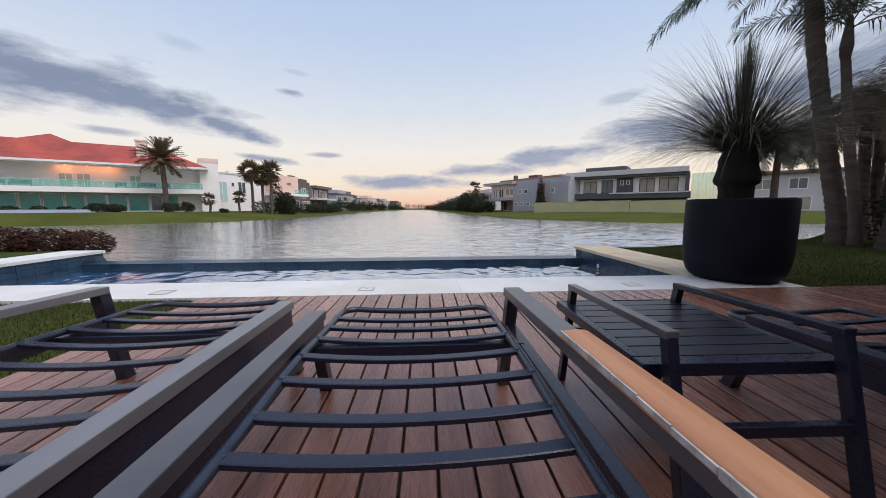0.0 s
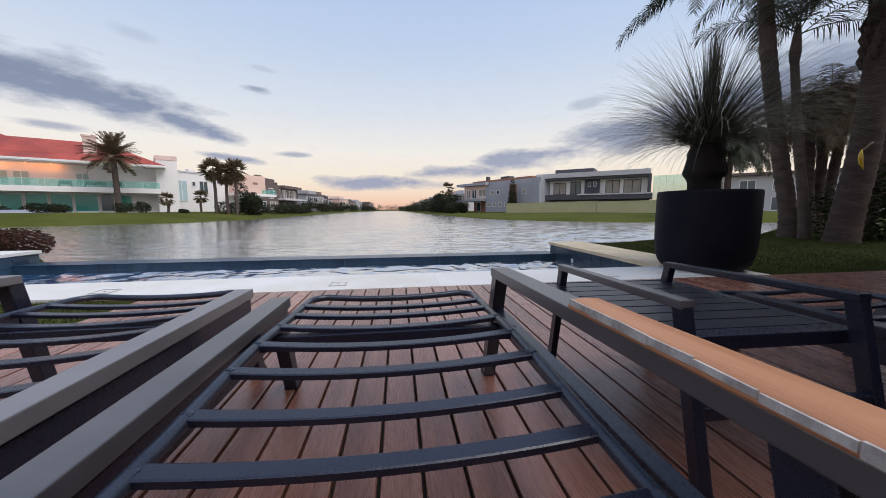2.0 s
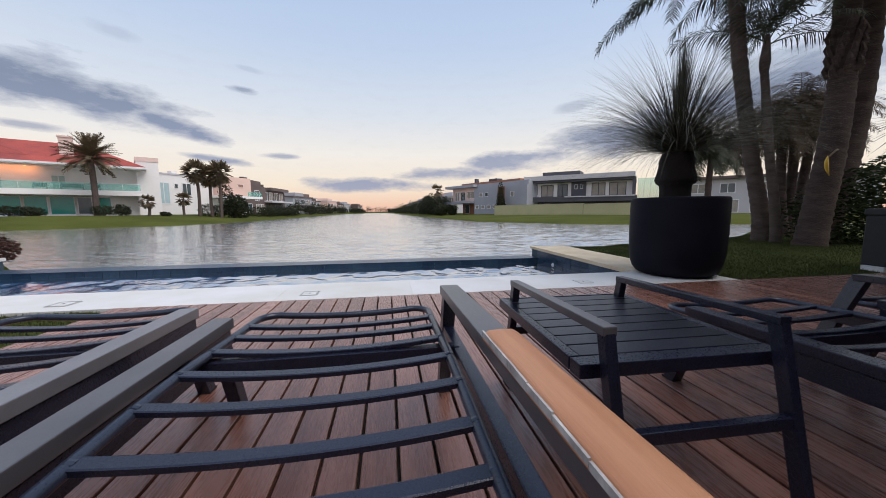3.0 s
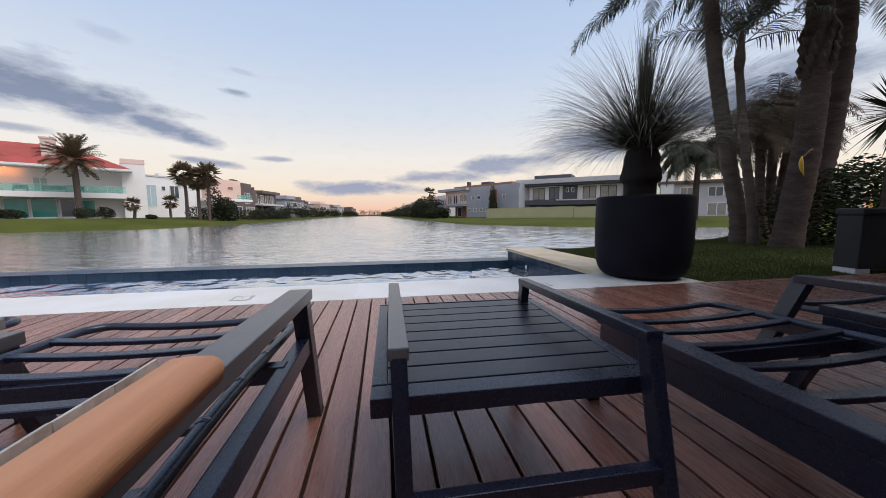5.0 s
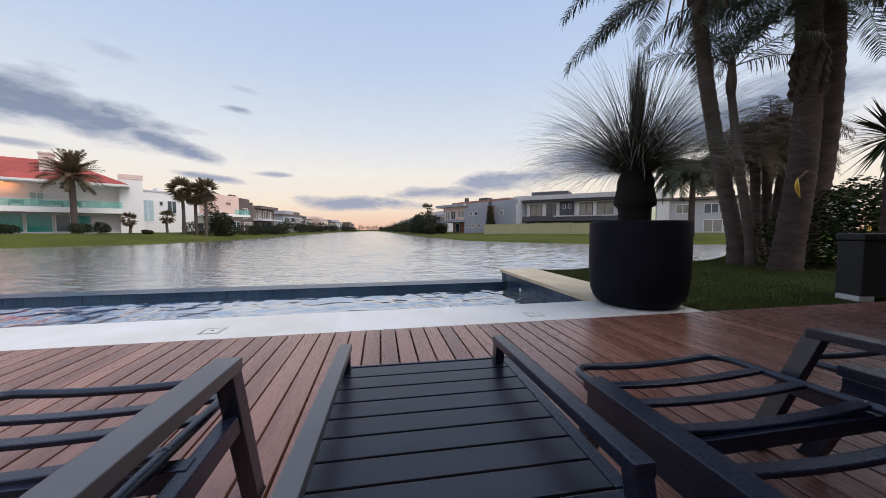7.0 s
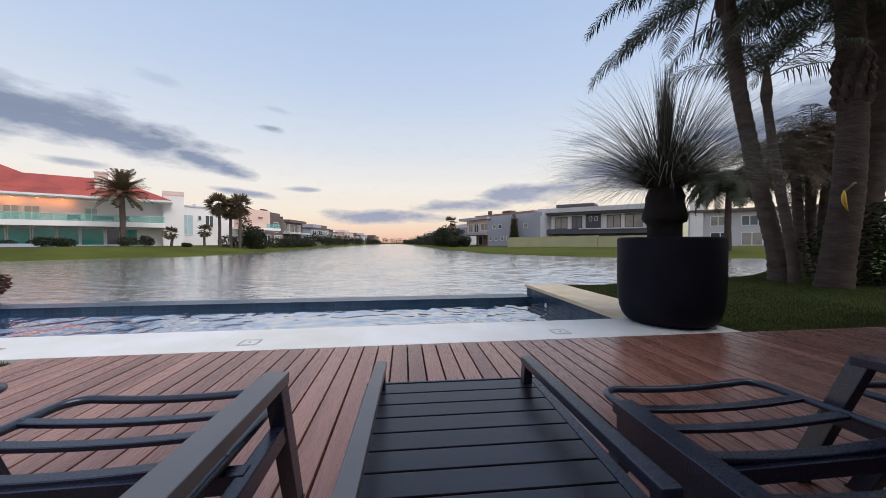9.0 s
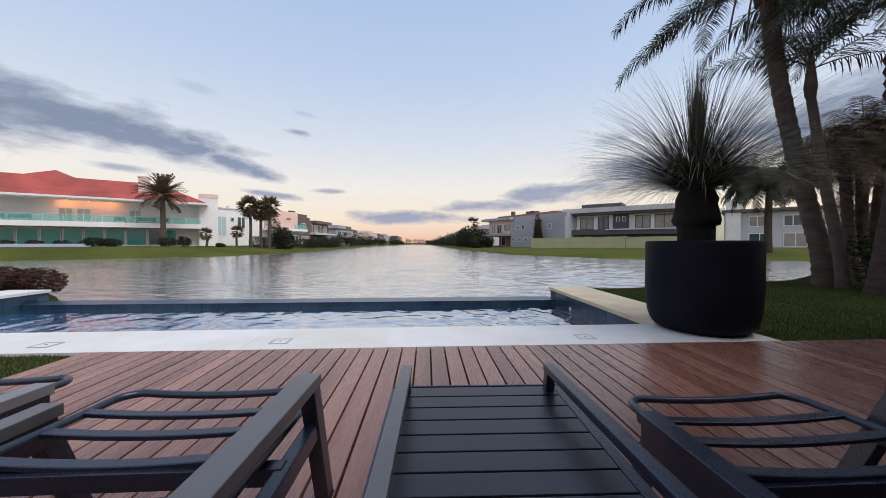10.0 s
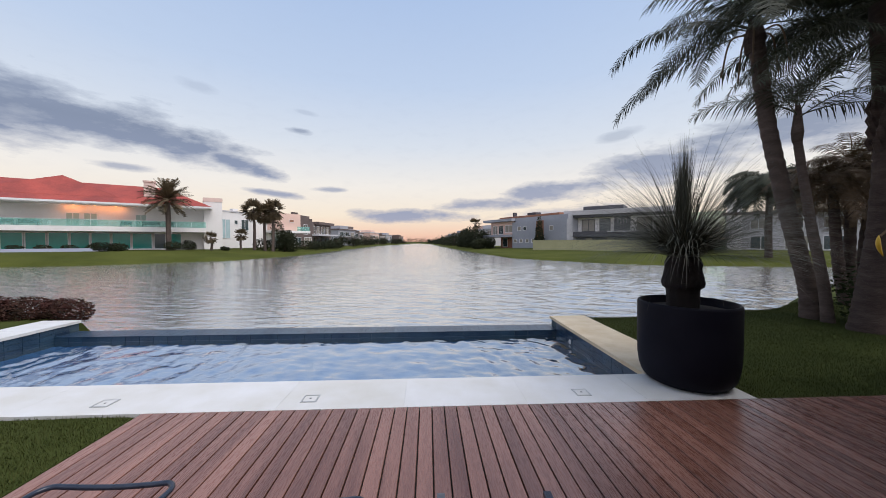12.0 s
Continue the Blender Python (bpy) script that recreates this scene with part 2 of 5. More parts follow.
GLASS_DARK = material("dark_glazing", (0.03, 0.05, 0.055), (0.06, 0.085, 0.09), 0.10, scale=0.3, fine=1.5, rough_var=0.03, spec=0.7)
CURTAIN = material("curtained_glazing", (0.34, 0.31, 0.26), (0.22, 0.20, 0.17), 0.25, scale=0.8, fine=4)
BLIND = material("pale_green_shutter", (0.36, 0.46, 0.42), (0.30, 0.40, 0.36), 0.6, scale=0.8, fine=5)
WARM_LAMP = material("warm_eave_lamp", (1.0, 0.45, 0.16), (1.0, 0.42, 0.14), 0.5, emit=3.0)
STEEL = material("brushed_steel", (0.55, 0.55, 0.54), (0.42, 0.42, 0.42), 0.35, metal=0.8, fine=150)
PLASTIC_WHITE = material("white_plastic", (0.78, 0.78, 0.77), rough=0.4)
RUBBER = material("black_rubber", (0.012, 0.012, 0.013), rough=0.6)
BOX_MAT = material("black_woven_box", (0.012, 0.012, 0.014), (0.02, 0.02, 0.022), 0.7, scale=4, fine=90, bump=0.002)
# render of the unseen walls and roofs that shape the light
WALL_BACK = material("unseen_wall_render", (0.22, 0.20, 0.18), (0.17, 0.16, 0.15), 0.85, scale=0.5, fine=6)


def water_material(name, base, trans, waves, rough, ior, coat):
    """Rippled water: waves is a list of (scale, stretch, height)."""
    m = bpy.data.materials.new(name)
    m.use_nodes = True
    n, l = m.node_tree.nodes, m.node_tree.links
    bs = n["Principled BSDF"]
    bs.inputs["Base Color"].default_value = (*base, 1)
    bs.inputs["Roughness"].default_value, bs.inputs["IOR"].default_value = rough, ior
    bs.inputs["Transmission Weight"].default_value = trans
    bs.inputs["Coat Weight"].default_value, bs.inputs["Coat Roughness"].default_value, bs.inputs["Coat IOR"].default_value = 1.0, rough, coat
    pos = n.new("ShaderNodeNewGeometry").outputs["Position"]
    normal = None
    for s, st, h, ang in waves:
        mp = n.new("ShaderNodeMapping")
        mp.inputs["Scale"].default_value = st
        mp.inputs["Rotation"].default_value = (0, 0, radians(ang))
        l.new(pos, mp.inputs[0])
        t = n.new("ShaderNodeTexNoise")
        t.inputs["Scale"].default_value, t.inputs["Detail"].default_value, t.inputs["Roughness"].default_value = s, 3, 0.5
        t.inputs["Distortion"].default_value = 0.6
        l.new(mp.outputs[0], t.inputs["Vector"])
        b = n.new("ShaderNodeBump")
        b.inputs["Distance"].default_value = h
        l.new(t.outputs[0], b.inputs["Height"])
        if normal:
            l.new(normal, b.inputs["Normal"])
        normal = b.outputs[0]
    l.new(normal, bs.inputs["Normal"])
    l.new(normal, bs.inputs["Coat Normal"])
    return m


LAKE = water_material("lake_water", (0.20, 0.192, 0.178), 0.0, [(1.9, (0.5, 1.7, 1), 0.045, 8)], 0.15, 4.0, 2.7)
POOL_WATER = water_material("pool_water", (0.72, 0.89, 0.98), 1.0, [(9.0, (0.8, 1.2, 1), 0.003, -10)], 0.02, 2.6, 2.6)


def clear_glass(name, tint, mix):
    m = bpy.data.materials.new(name)
    m.use_nodes = True
    n, l = m.node_tree.nodes, m.node_tree.links
    bs = n["Principled BSDF"]
    bs.inputs["Base Color"].default_value = (*tint, 1)
    bs.inputs["Roughness"].default_value = 0.08
    tr = n.new("ShaderNodeBsdfTransparent")
    tr.inputs[0].default_value = (0.85, 0.97, 0.93, 1)
    mx = n.new("ShaderNodeMixShader")
    mx.inputs[0].default_value = mix
    l.new(tr.outputs[0], mx.inputs[1])
    l.new(bs.outputs[0], mx.inputs[2])
    l.new(mx.outputs[0], n["Material Output"].inputs[0])
    return m


BAY_GLASS = clear_glass("clear_bay_glass", (0.30, 0.45, 0.50), 0.18)
RAIL_GLASS = clear_glass("green_rail_glass", (0.25, 0.55, 0.50), 0.30)

# ---- mesh helpers ----


def part(name, bm, mat, parent=None, label="", smooth=False, at=None, bevel=0.0):
    me = bpy.data.meshes.new(name)
    if bevel:
        bmesh.ops.bevel(bm, geom=list(bm.edges), offset=bevel, segments=2, affect="EDGES", profile=0.6, clamp_overlap=True)
    bmesh.ops.recalc_face_normals(bm, faces=list(bm.faces))
    bm.to_mesh(me)
    bm.free()
    return mesh_part(name, me, mat, parent, label, smooth, at)


def mesh_part(name, me, mat, parent=None, label="", smooth=False, at=None):
    if mat and not me.materials:
        me.materials.append(mat)
    if smooth:
        me.polygons.foreach_set("use_smooth", [True] * len(me.polygons))
    ob = new(name, me)
    if at is not None:
        ob.matrix_basis = at
    if parent:
        ob.parent = parent
    if label:
        tagged(ob, label)
    return ob


def thing(name, label, category, at=None, group="", kind=""):
    ob = new(name)
    if at is not None:
        ob.matrix_basis = at
    return tagged(ob, label, category, group, kind)


def box(x0, x1, y0, y1, z0, z1, bm=None):
    bm = bm or bmesh.new()
    m = Matrix.LocRotScale(((x0 + x1) / 2, (y0 + y1) / 2, (z0 + z1) / 2), None, (abs(x1 - x0), abs(y1 - y0), abs(z1 - z0)))
    bmesh.ops.create_cube(bm, size=1, matrix=m)
    return bm


def bar(a, b, w, h, bm=None, up=(0, 0, 1)):
    """A rectangular bar from a to b, w across and h along up."""
    bm = bm or bmesh.new()
    a, b = Vector(a), Vector(b)
    d = (b - a).normalized()
    side = d.cross(Vector(up)).normalized()
    top = side.cross(d)
    vs = [bm.verts.new(p + side * sx * w / 2 + top * sz * h / 2) for p in (a, b) for sx, sz in ((-1, -1), (1, -1), (1, 1), (-1, 1))]
    for f in ((0, 1, 2, 3), (7, 6, 5, 4), (0, 4, 5, 1), (1, 5, 6, 2), (2, 6, 7, 3), (3, 7, 4, 0)):
        bm.faces.new([vs[i] for i in f])
    return bm


def tube(points, radii, sides=10, bm=None, cap=True, jitter=0.0):
    """A round tube along points; radii is one number or one for each point."""
    bm = bm or bmesh.new()
    pts = [Vector(p) for p in points]
    if isinstance(radii, (int, float)):
        radii = [radii] * len(pts)
    rings, ref = [], Vector((0.31, 0.95, 0.07))
    for i, p in enumerate(pts):
        d = (pts[min(i + 1, len(pts) - 1)] - pts[max(i - 1, 0)]).normalized()
        if abs(d.dot(ref)) > 0.95:
            ref = Vector((0.95, -0.2, 0.24))
        s = d.cross(ref).normalized()
        u = s.cross(d)
        r = radii[i]
        rings.append([bm.verts.new(p + (s * math.cos(k / sides * math.tau) + u * math.sin(k / sides * math.tau)) * r * (1 + jitter * random.uniform(-1, 1))) for k in range(sides)])
    for r0, r1 in zip(rings, rings[1:]):
        for k in range(sides):
            bm.faces.new((r0[k], r0[(k + 1) % sides], r1[(k + 1) % sides], r1[k]))
    if cap:
        bm.faces.new(rings[0][::-1])
        bm.faces.new(rings[-1])
    return bm


def lathe(profile, sides=48, bm=None):
    bm = bm or bmesh.new()
    rings = [[bm.verts.new((r * math.cos(k / sides * math.tau), r * math.sin(k / sides * math.tau), z)) for k in range(sides)] for r, z in profile]
    for r0, r1 in zip(rings, rings[1:]):
        for k in range(sides):
            bm.faces.new((r0[k], r0[(k + 1) % sides], r1[(k + 1) % sides], r1[k]))
    bm.faces.new(rings[0][::-1])
    bm.faces.new(rings[-1])
    return bm


def raw_mesh(name, verts, faces):
    me = bpy.data.meshes.new(name)
    me.from_pydata(verts, [], faces)
    me.update()
    return me


def spline(ctrl, n):
    """Points along a smooth curve through ctrl."""
    c = [Vector(p) for p in ctrl]
    c = [c[0] * 2 - c[1]] + c + [c[-1] * 2 - c[-2]]
    out = []
    for i in range(1, len(c) - 2):
        for k in range(n):
            t = k / n
            out.append(0.5 * (2 * c[i] + (c[i + 1] - c[i - 1]) * t + (2 * c[i - 1] - 5 * c[i] + 4 * c[i + 1] - c[i + 2]) * t * t + (3 * c[i] - c[i - 1] - 3 * c[i + 1] + c[i + 2]) * t ** 3))
    return out + [c[-2]]


# ---- ground, lake, pool shell ----
BOARD = 0.135
DECK_X0, DECK_X1, DECK_Y0 = -3.0, 7.48, -7.0
POOL_X0, POOL_X1, POOL_Y0, POOL_Y1 = -8.10, 3.09, 0.745, 4.02
LAKE_Z, POOL_Z, WEIR_Z = -0.70, -0.36, -0.245


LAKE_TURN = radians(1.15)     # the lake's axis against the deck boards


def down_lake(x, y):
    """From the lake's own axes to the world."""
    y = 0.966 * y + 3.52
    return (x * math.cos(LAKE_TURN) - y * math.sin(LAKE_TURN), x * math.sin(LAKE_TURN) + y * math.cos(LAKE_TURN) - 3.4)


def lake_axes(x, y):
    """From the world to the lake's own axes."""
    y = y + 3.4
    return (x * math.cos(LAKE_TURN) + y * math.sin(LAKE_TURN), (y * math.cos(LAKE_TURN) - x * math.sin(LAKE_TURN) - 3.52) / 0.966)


def left_bank(y):
    return float(np.interp(y, [15, 25, 35, 37.4, 41.6, 45.7, 63, 110, 204, 420], [-140, -75, -42.7, -35.2, -31, -25.5, -22.2, -23.6, -26, -8]))


def right_bank(y):
    return float(np.interp(y, [16, 22, 26.8, 31, 35.3, 47, 108, 300, 420], [150, 75, 35, 23.4, 19.6, 13, 10.3, 9, 0]))


def near_shore(x):
    return float(np.interp(x, [-60, -20, -9.0, -8.95, 3.95, 4.0, 8.6, 9.6, 11, 13, 15, 18, 60], [9, 7, 5.7, 4.3, 4.3, 4.9, 4.9, 5.3, 6.2, 7.6, 8.8, 9.5, 12]))


def ground_z(x, y):
    bump = noise.noise(Vector((x * 0.11, y * 0.11, 3.0))) * 0.10
    if y < near_shore(x) + 1.4:
        if DECK_X0 < x < DECK_X1 and y < 0:
            return -0.35
        if -8.9 < x < 3.95 and -0.01 < y < 4.4:
            return -2.0
        edge = near_shore(x) - y
        if edge > 0:
            mound = 0.13 * min(1, max(0, (x - 5.0) / 2.6)) * min(1, max(0, (y - 0.3) / 1.8)) if x > 5 else 0.0
            return -0.03 + mound - (0.35 * max(0, 1 - edge / 0.8) ** 2) + (0.02 * noise.noise(Vector((x, y, 0))))
        return -0.38 - 1.6 * min(1, -edge / 1.2)
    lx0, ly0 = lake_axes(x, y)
    dl, dr, df = left_bank(ly0) - lx0, lx0 - right_bank(ly0), ly0 - 420
    d = max(dl, dr, df)
    if d > 0:
        if dl >= dr:
            return LAKE_Z - 0.15 + 0.38 * min(1, d / 0.9) + min(1.05, d * 0.085) + bump * min(1, d / 8)
        return LAKE_Z - 0.15 + 0.35 * min(1, d / 0.9) + min(0.7, d * 0.033) + bump * min(1, d / 8)
    return max(-2.2, LAKE_Z - 0.05 + d * 0.2)


def axis(parts, extra=()):
    v = set(extra)
    for a, b, s in parts:
        v.update(np.round(np.arange(a, b, s), 3).tolist())
    return sorted(v)


gx = axis([(-1500, -200, 130), (-200, -70, 10), (-70, -44, 1.6), (-44, -14, 0.7), (-14, 18, 0.35), (9, 30, 0.7), (30, 60, 1.6), (60, 200, 10), (200, 1501, 130)],
          (-3.03, -2.97, -8.92, -8.88, 3.93, 3.97, 7.46, 7.50))
gy = axis([(-60, -8, 4), (-8, 11, 0.35), (11, 24, 1.0), (24, 66, 0.9), (66, 150, 3), (150, 440, 12), (440, 3100, 190)], (-0.02, 0.02, 4.38, 4.42, -7.02, -6.98))
gv = [(x, y, ground_z(x, y)) for y in gy for x in gx]
nx = len(gx)
gf = [(j * nx + i, j * nx + i + 1, (j + 1) * nx + i + 1, (j + 1) * nx + i) for j in range(len(gy) - 1) for i in range(nx - 1)]
gm = raw_mesh("ground", gv, gf)
gm.materials.append(GRASS)
gm.materials.append(GRASS_FAR)
for p in gm.polygons:
    p.material_index, p.use_smooth = (1 if p.center.y > 20 else 0), p.center.y > 14
tagged(mesh_part("ground", gm, None), "mown green lawn and lake banks sloping to the water", "lawn", kind="structure")



def wave_set(count, lam0, lam1, steep, heading, spread, seed):
    """Random wavelets: wave numbers, amplitudes and phases."""
    r = np.random.RandomState(seed)
    lam = np.exp(r.uniform(math.log(lam0), math.log(lam1), count))
    ang = np.radians(heading + r.normal(0, spread, count))
    return lam, np.cos(ang) * math.tau / lam, np.sin(ang) * math.tau / lam, steep * lam / math.sqrt(count), r.uniform(0, math.tau, count)


def wave_height(x, y, spacing, waves):
    z = np.zeros_like(x)
    for lam, kx, ky, amp, ph in zip(*waves):
        fade = np.clip((lam / spacing - 2.2) / 2.0, 0.0, 1.0)
        z += amp * fade * np.sin(kx * x + ky * y + ph)
    return z


def water_grid(name, x, y, z):
    rows, cols = x.shape
    verts = np.stack([x, y, z], -1).reshape(-1, 3)
    k = (np.arange(rows - 1)[:, None] * cols + np.arange(cols - 1)[None, :]).ravel()
    quads = np.stack([k, k + 1, k + cols + 1, k + cols], -1)
    me = bpy.data.meshes.new(name)
    me.from_pydata(verts.tolist(), [], quads.tolist())
    me.polygons.foreach_set("use_smooth", [True] * len(me.polygons))
    me.update()
    return me


lake_rows = np.exp(np.linspace(math.log(POOL_Y1 + 9.56), math.log(440.0), 560)) - 9.0
fan = np.linspace(-1.75, 1.75, 760)
ly, lu = np.meshgrid(lake_rows, fan, indexing="ij")
lx = lu * (ly + 9.0)
patches = (0.35 + 0.80 * np.clip(np.abs(lx + 5.0) / 16.0, 0.0, 1.0)) * (0.75 + 0.35 * np.sin(0.09 * lx + 1.3 * np.sin(0.05 * ly)) * np.sin(0.07 * ly + 0.6))
lz = LAKE_Z + wave_height(lx, ly, 0.0050 * (ly + 9.0), wave_set(54, 0.20, 1.2, 0.030, 64, 28, 4)) * patches
lake = mesh_part("water", water_grid("water", lx, ly, lz), LAKE)
tagged(lake, "grey rippled lake water reflecting the evening sky", "lake", kind="structure")

shell = thing("pool", "long infinity pool lined with blue slate tiles", "pool", kind="structure")
bm = box(POOL_X0 - 0.2, POOL_X1 + 0.2, POOL_Y0 - 0.2, POOL_Y1 + 0.2, -1.7, -1.55)
part("pool_floor", bm, POOL_FLOOR, shell)
part("pool_wall", box(POOL_X0 - 0.8, POOL_X0 - 0.012, -0.02, 4.56, -1.9, -0.062), GROUT, shell)
part("pool_wall", box(POOL_X1 + 0.012, POOL_X1 + 0.80, -0.02, 4.37, -1.9, -0.062), GROUT, shell)
part("pool_wall", box(POOL_X0 - 0.012, POOL_X1 + 0.012, 0.0, POOL_Y0 - 0.012, -1.9, -0.062), GROUT, shell)
part("weir_wall", box(POOL_X0 - 0.012, POOL_X1 + 0.012, POOL_Y1 + 0.012, POOL_Y1 + 0.52, -1.9, WEIR_Z - 0.012), GROUT, shell)
wy, wx = np.meshgrid(np.linspace(POOL_Y0 - 0.005, POOL_Y1 + 0.005, 100), np.linspace(POOL_X0 - 0.005, POOL_X1 + 0.005, 300), indexing="ij")
stir = 0.75 + 1.1 * np.exp(-((wx - 2.5) ** 2 + (wy - 2.9) ** 2) / 3.0)
wz = POOL_Z + wave_height(wx, wy, 0.037, wave_set(44, 0.15, 0.75, 0.018, 205, 38, 9)) * stir
pw = mesh_part("pool_water", water_grid("pool_water", wx, wy, wz), POOL_WATER)
pw.visible_shadow = False
tagged(pw, "clear blue pool water rippled by a jet", "pool water", kind="structure")

# unseen walls: high behind to block light, low at the left to admit it
unseen_house_wall = part("wall_back", box(-1.6, 7.8, -7.6, -7.3, -0.4, 6.5), WALL_BACK)
tagged(unseen_house_wall, "unseen plain house wall behind the deck, holding back light from behind", "wall", kind="structure")
unseen_low_end = part("wall_garden", box(-14, -1.61, -7.6, -7.3, -0.4, 1.9), WALL_BACK)
tagged(unseen_low_end, "unseen plain wall behind the lawn, kept low to let light in", "wall", kind="structure")
# out-of-view roof slabs, added only to darken the right of the deck
roof_slab = part("terrace_roof", box(1.6, 7.49, -7.29, -2.2, 3.15, 3.35), WALL_BACK)
tagged(roof_slab, "unseen plain flat roof added to shade the right of the deck", "roof", kind="structure")
unseen_wing = part("terrace_roof_wing", box(4.6, 7.49, -2.19, -0.9, 3.15, 3.35), WALL_BACK)
tagged(unseen_wing, "unseen plain flat roof wing added to deepen the shade on the right", "roof", kind="structure")
# unseen wall, its height chosen so the sun misses the right-hand boards
shade_wall = part("wall_side", box(7.5, 7.8, -7.29, -0.35, -0.4, 8.5), WALL_BACK)
tagged(shade_wall, "unseen tall plain side wall added to shade the right of the deck", "wall", kind="structure")

# ---- loungers ----


def curved_slat(x0, x1, y, z, sag, w, h):
    bm = bmesh.new()
    n, rows = 12, []
    for i in range(n + 1):
        t = i / n
        x = x0 + (x1 - x0) * t
        zz = z - sag * (1 - (2 * t - 1) ** 2)
        rows.append([bm.verts.new((x, y + a, zz + b)) for a, b in ((-w / 2, -h / 2), (w / 2, -h / 2), (w / 2, h / 2 - 0.002), (w / 2 - 0.004, h / 2), (-w / 2 + 0.004, h / 2), (-w / 2, h / 2 - 0.002))])
    for r0, r1 in zip(rows, rows[1:]):
        for k in range(6):
            bm.faces.new((r0[k], r0[(k + 1) % 6], r1[(k + 1) % 6], r1[k]))
    bm.faces.new(rows[0])
    bm.faces.new(rows[-1][::-1])
    return bm


SLAT_Y = (-0.10, -0.24, -0.405, -0.585, -0.755, -0.925, -1.067, -1.22, -1.36)


def seat_z(y):
    return float(np.interp(-y, [-0.08, 0.10, 0.24, 0.405, 0.585, 0.755, 0.925, 1.067, 1.9], [0.412, 0.418, 0.423, 0.435, 0.443, 0.443, 0.434, 0.428, 0.428]))


def lounger(at, flip, label, teak=False, tr=0.40, ta=0.40, rail_x=0.48, rail_z=0.457, arm_x=0.50, worn=METAL_SKYLIT, arm_front=None, arm_near=0.602, tall=0.93):
    """A sun lounger without its cushion. One side carries an armrest (arm_x), the other a low deep rail (rail_x);
    tr and ta are how far the seat tube lies from the middle on the rail and the arm side.
    worn is the arm coating, with sky sheen lightened into its colour; None leaves the arms dark."""
    arm_tip = arm_front or (arm_x, -0.12, 0.560)
    s, coat = flip, worn or METAL_DARK
    top = thing("sun_lounger", label, "sun lounger", at @ Matrix.Diagonal((0.965, 1.0, tall, 1.0)), "sun loungers on the deck")

    def corner(half):
        return [(half - 0.08 + 0.08 * math.sin(k / 12 * math.pi / 2), 0.00 + 0.08 * math.cos(k / 12 * math.pi / 2)) for k in range(13)]

    def side(half):
        return [(half, y) for y in (-0.1, -0.3, -0.5, -0.65, -0.8, -1.0, -1.2, -1.44)]

    rail_side = [(-s * x, y, seat_z(y)) for x, y in corner(tr) + side(tr)][::-1]
    arm_side = [(s * x, y, seat_z(y)) for x, y in corner(ta) + side(ta)]
    front = []
    for k in range(1, 10):
        t = k / 10
        front.append((s * (-(tr - 0.08) + (tr + ta - 0.16) * t), 0.08, 0.412 - 0.016 * (1 - (2 * t - 1) ** 2)))
    part("seat_frame", tube(rail_side + front + arm_side, 0.0165, 12), METAL_TUBE, top, "blue-black tubular seat frame with scuffed welds", smooth=True)
    xa, xb = sorted((-s * (tr - 0.005), s * (ta - 0.005)))
    for i, y in enumerate(SLAT_Y):
        part("slat", curved_slat(xa, xb, y, seat_z(y) + 0.004, 0.024 if i > 1 else 0.020, 0.040, 0.016), METAL_DARK, top)
        for sx in (-s * (tr - 0.002), s * (ta - 0.002)):
            part("weld", lathe([(0.004, -0.012), (0.017, -0.008), (0.0185, 0.0), (0.017, 0.008), (0.004, 0.012)], 8), METAL_TUBE, top, at=pose(sx, y, seat_z(y), 90))
    rx, ax = -s * rail_x, s * arm_x
    for y in (-0.42, -1.28):
        part("crossbar", bar((rx, y, 0.385), (ax, y, 0.385), 0.045, 0.055), METAL_DARK, top, bevel=0.003)
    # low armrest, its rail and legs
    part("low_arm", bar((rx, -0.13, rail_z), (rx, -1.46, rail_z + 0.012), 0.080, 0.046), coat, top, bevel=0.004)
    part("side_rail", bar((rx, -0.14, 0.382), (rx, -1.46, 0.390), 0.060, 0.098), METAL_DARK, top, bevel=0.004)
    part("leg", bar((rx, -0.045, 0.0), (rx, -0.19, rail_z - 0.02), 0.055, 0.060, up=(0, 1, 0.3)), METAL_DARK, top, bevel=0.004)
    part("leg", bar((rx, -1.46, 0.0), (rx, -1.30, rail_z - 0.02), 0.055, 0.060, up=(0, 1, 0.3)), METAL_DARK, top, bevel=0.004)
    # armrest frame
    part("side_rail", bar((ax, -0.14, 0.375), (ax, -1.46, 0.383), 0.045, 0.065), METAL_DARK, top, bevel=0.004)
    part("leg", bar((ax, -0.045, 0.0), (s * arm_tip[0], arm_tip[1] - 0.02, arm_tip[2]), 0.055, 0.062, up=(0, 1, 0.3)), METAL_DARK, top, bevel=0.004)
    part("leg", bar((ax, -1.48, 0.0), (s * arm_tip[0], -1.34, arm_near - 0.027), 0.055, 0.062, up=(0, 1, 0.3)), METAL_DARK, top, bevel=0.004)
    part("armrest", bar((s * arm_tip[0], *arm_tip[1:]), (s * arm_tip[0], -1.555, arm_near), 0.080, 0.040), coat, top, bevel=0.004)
    if teak:
        bm = bmesh.new()
        rows = []
        prof = [(-0.043, -0.008), (-0.046, -0.002), (-0.042, 0.008), (-0.030, 0.016), (0.0, 0.018), (0.030, 0.016), (0.042, 0.008), (0.046, -0.006), (0.043, -0.026)]
        for y in (-0.890, -0.892, -0.898, -0.908, -0.94, -1.1, -1.30, -1.49, -1.512, -1.52):
            k = min(1.0, 0.88 + math.sqrt(abs(y + 0.890)) * 1.4, 0.72 + abs(y + 1.52) * 12)
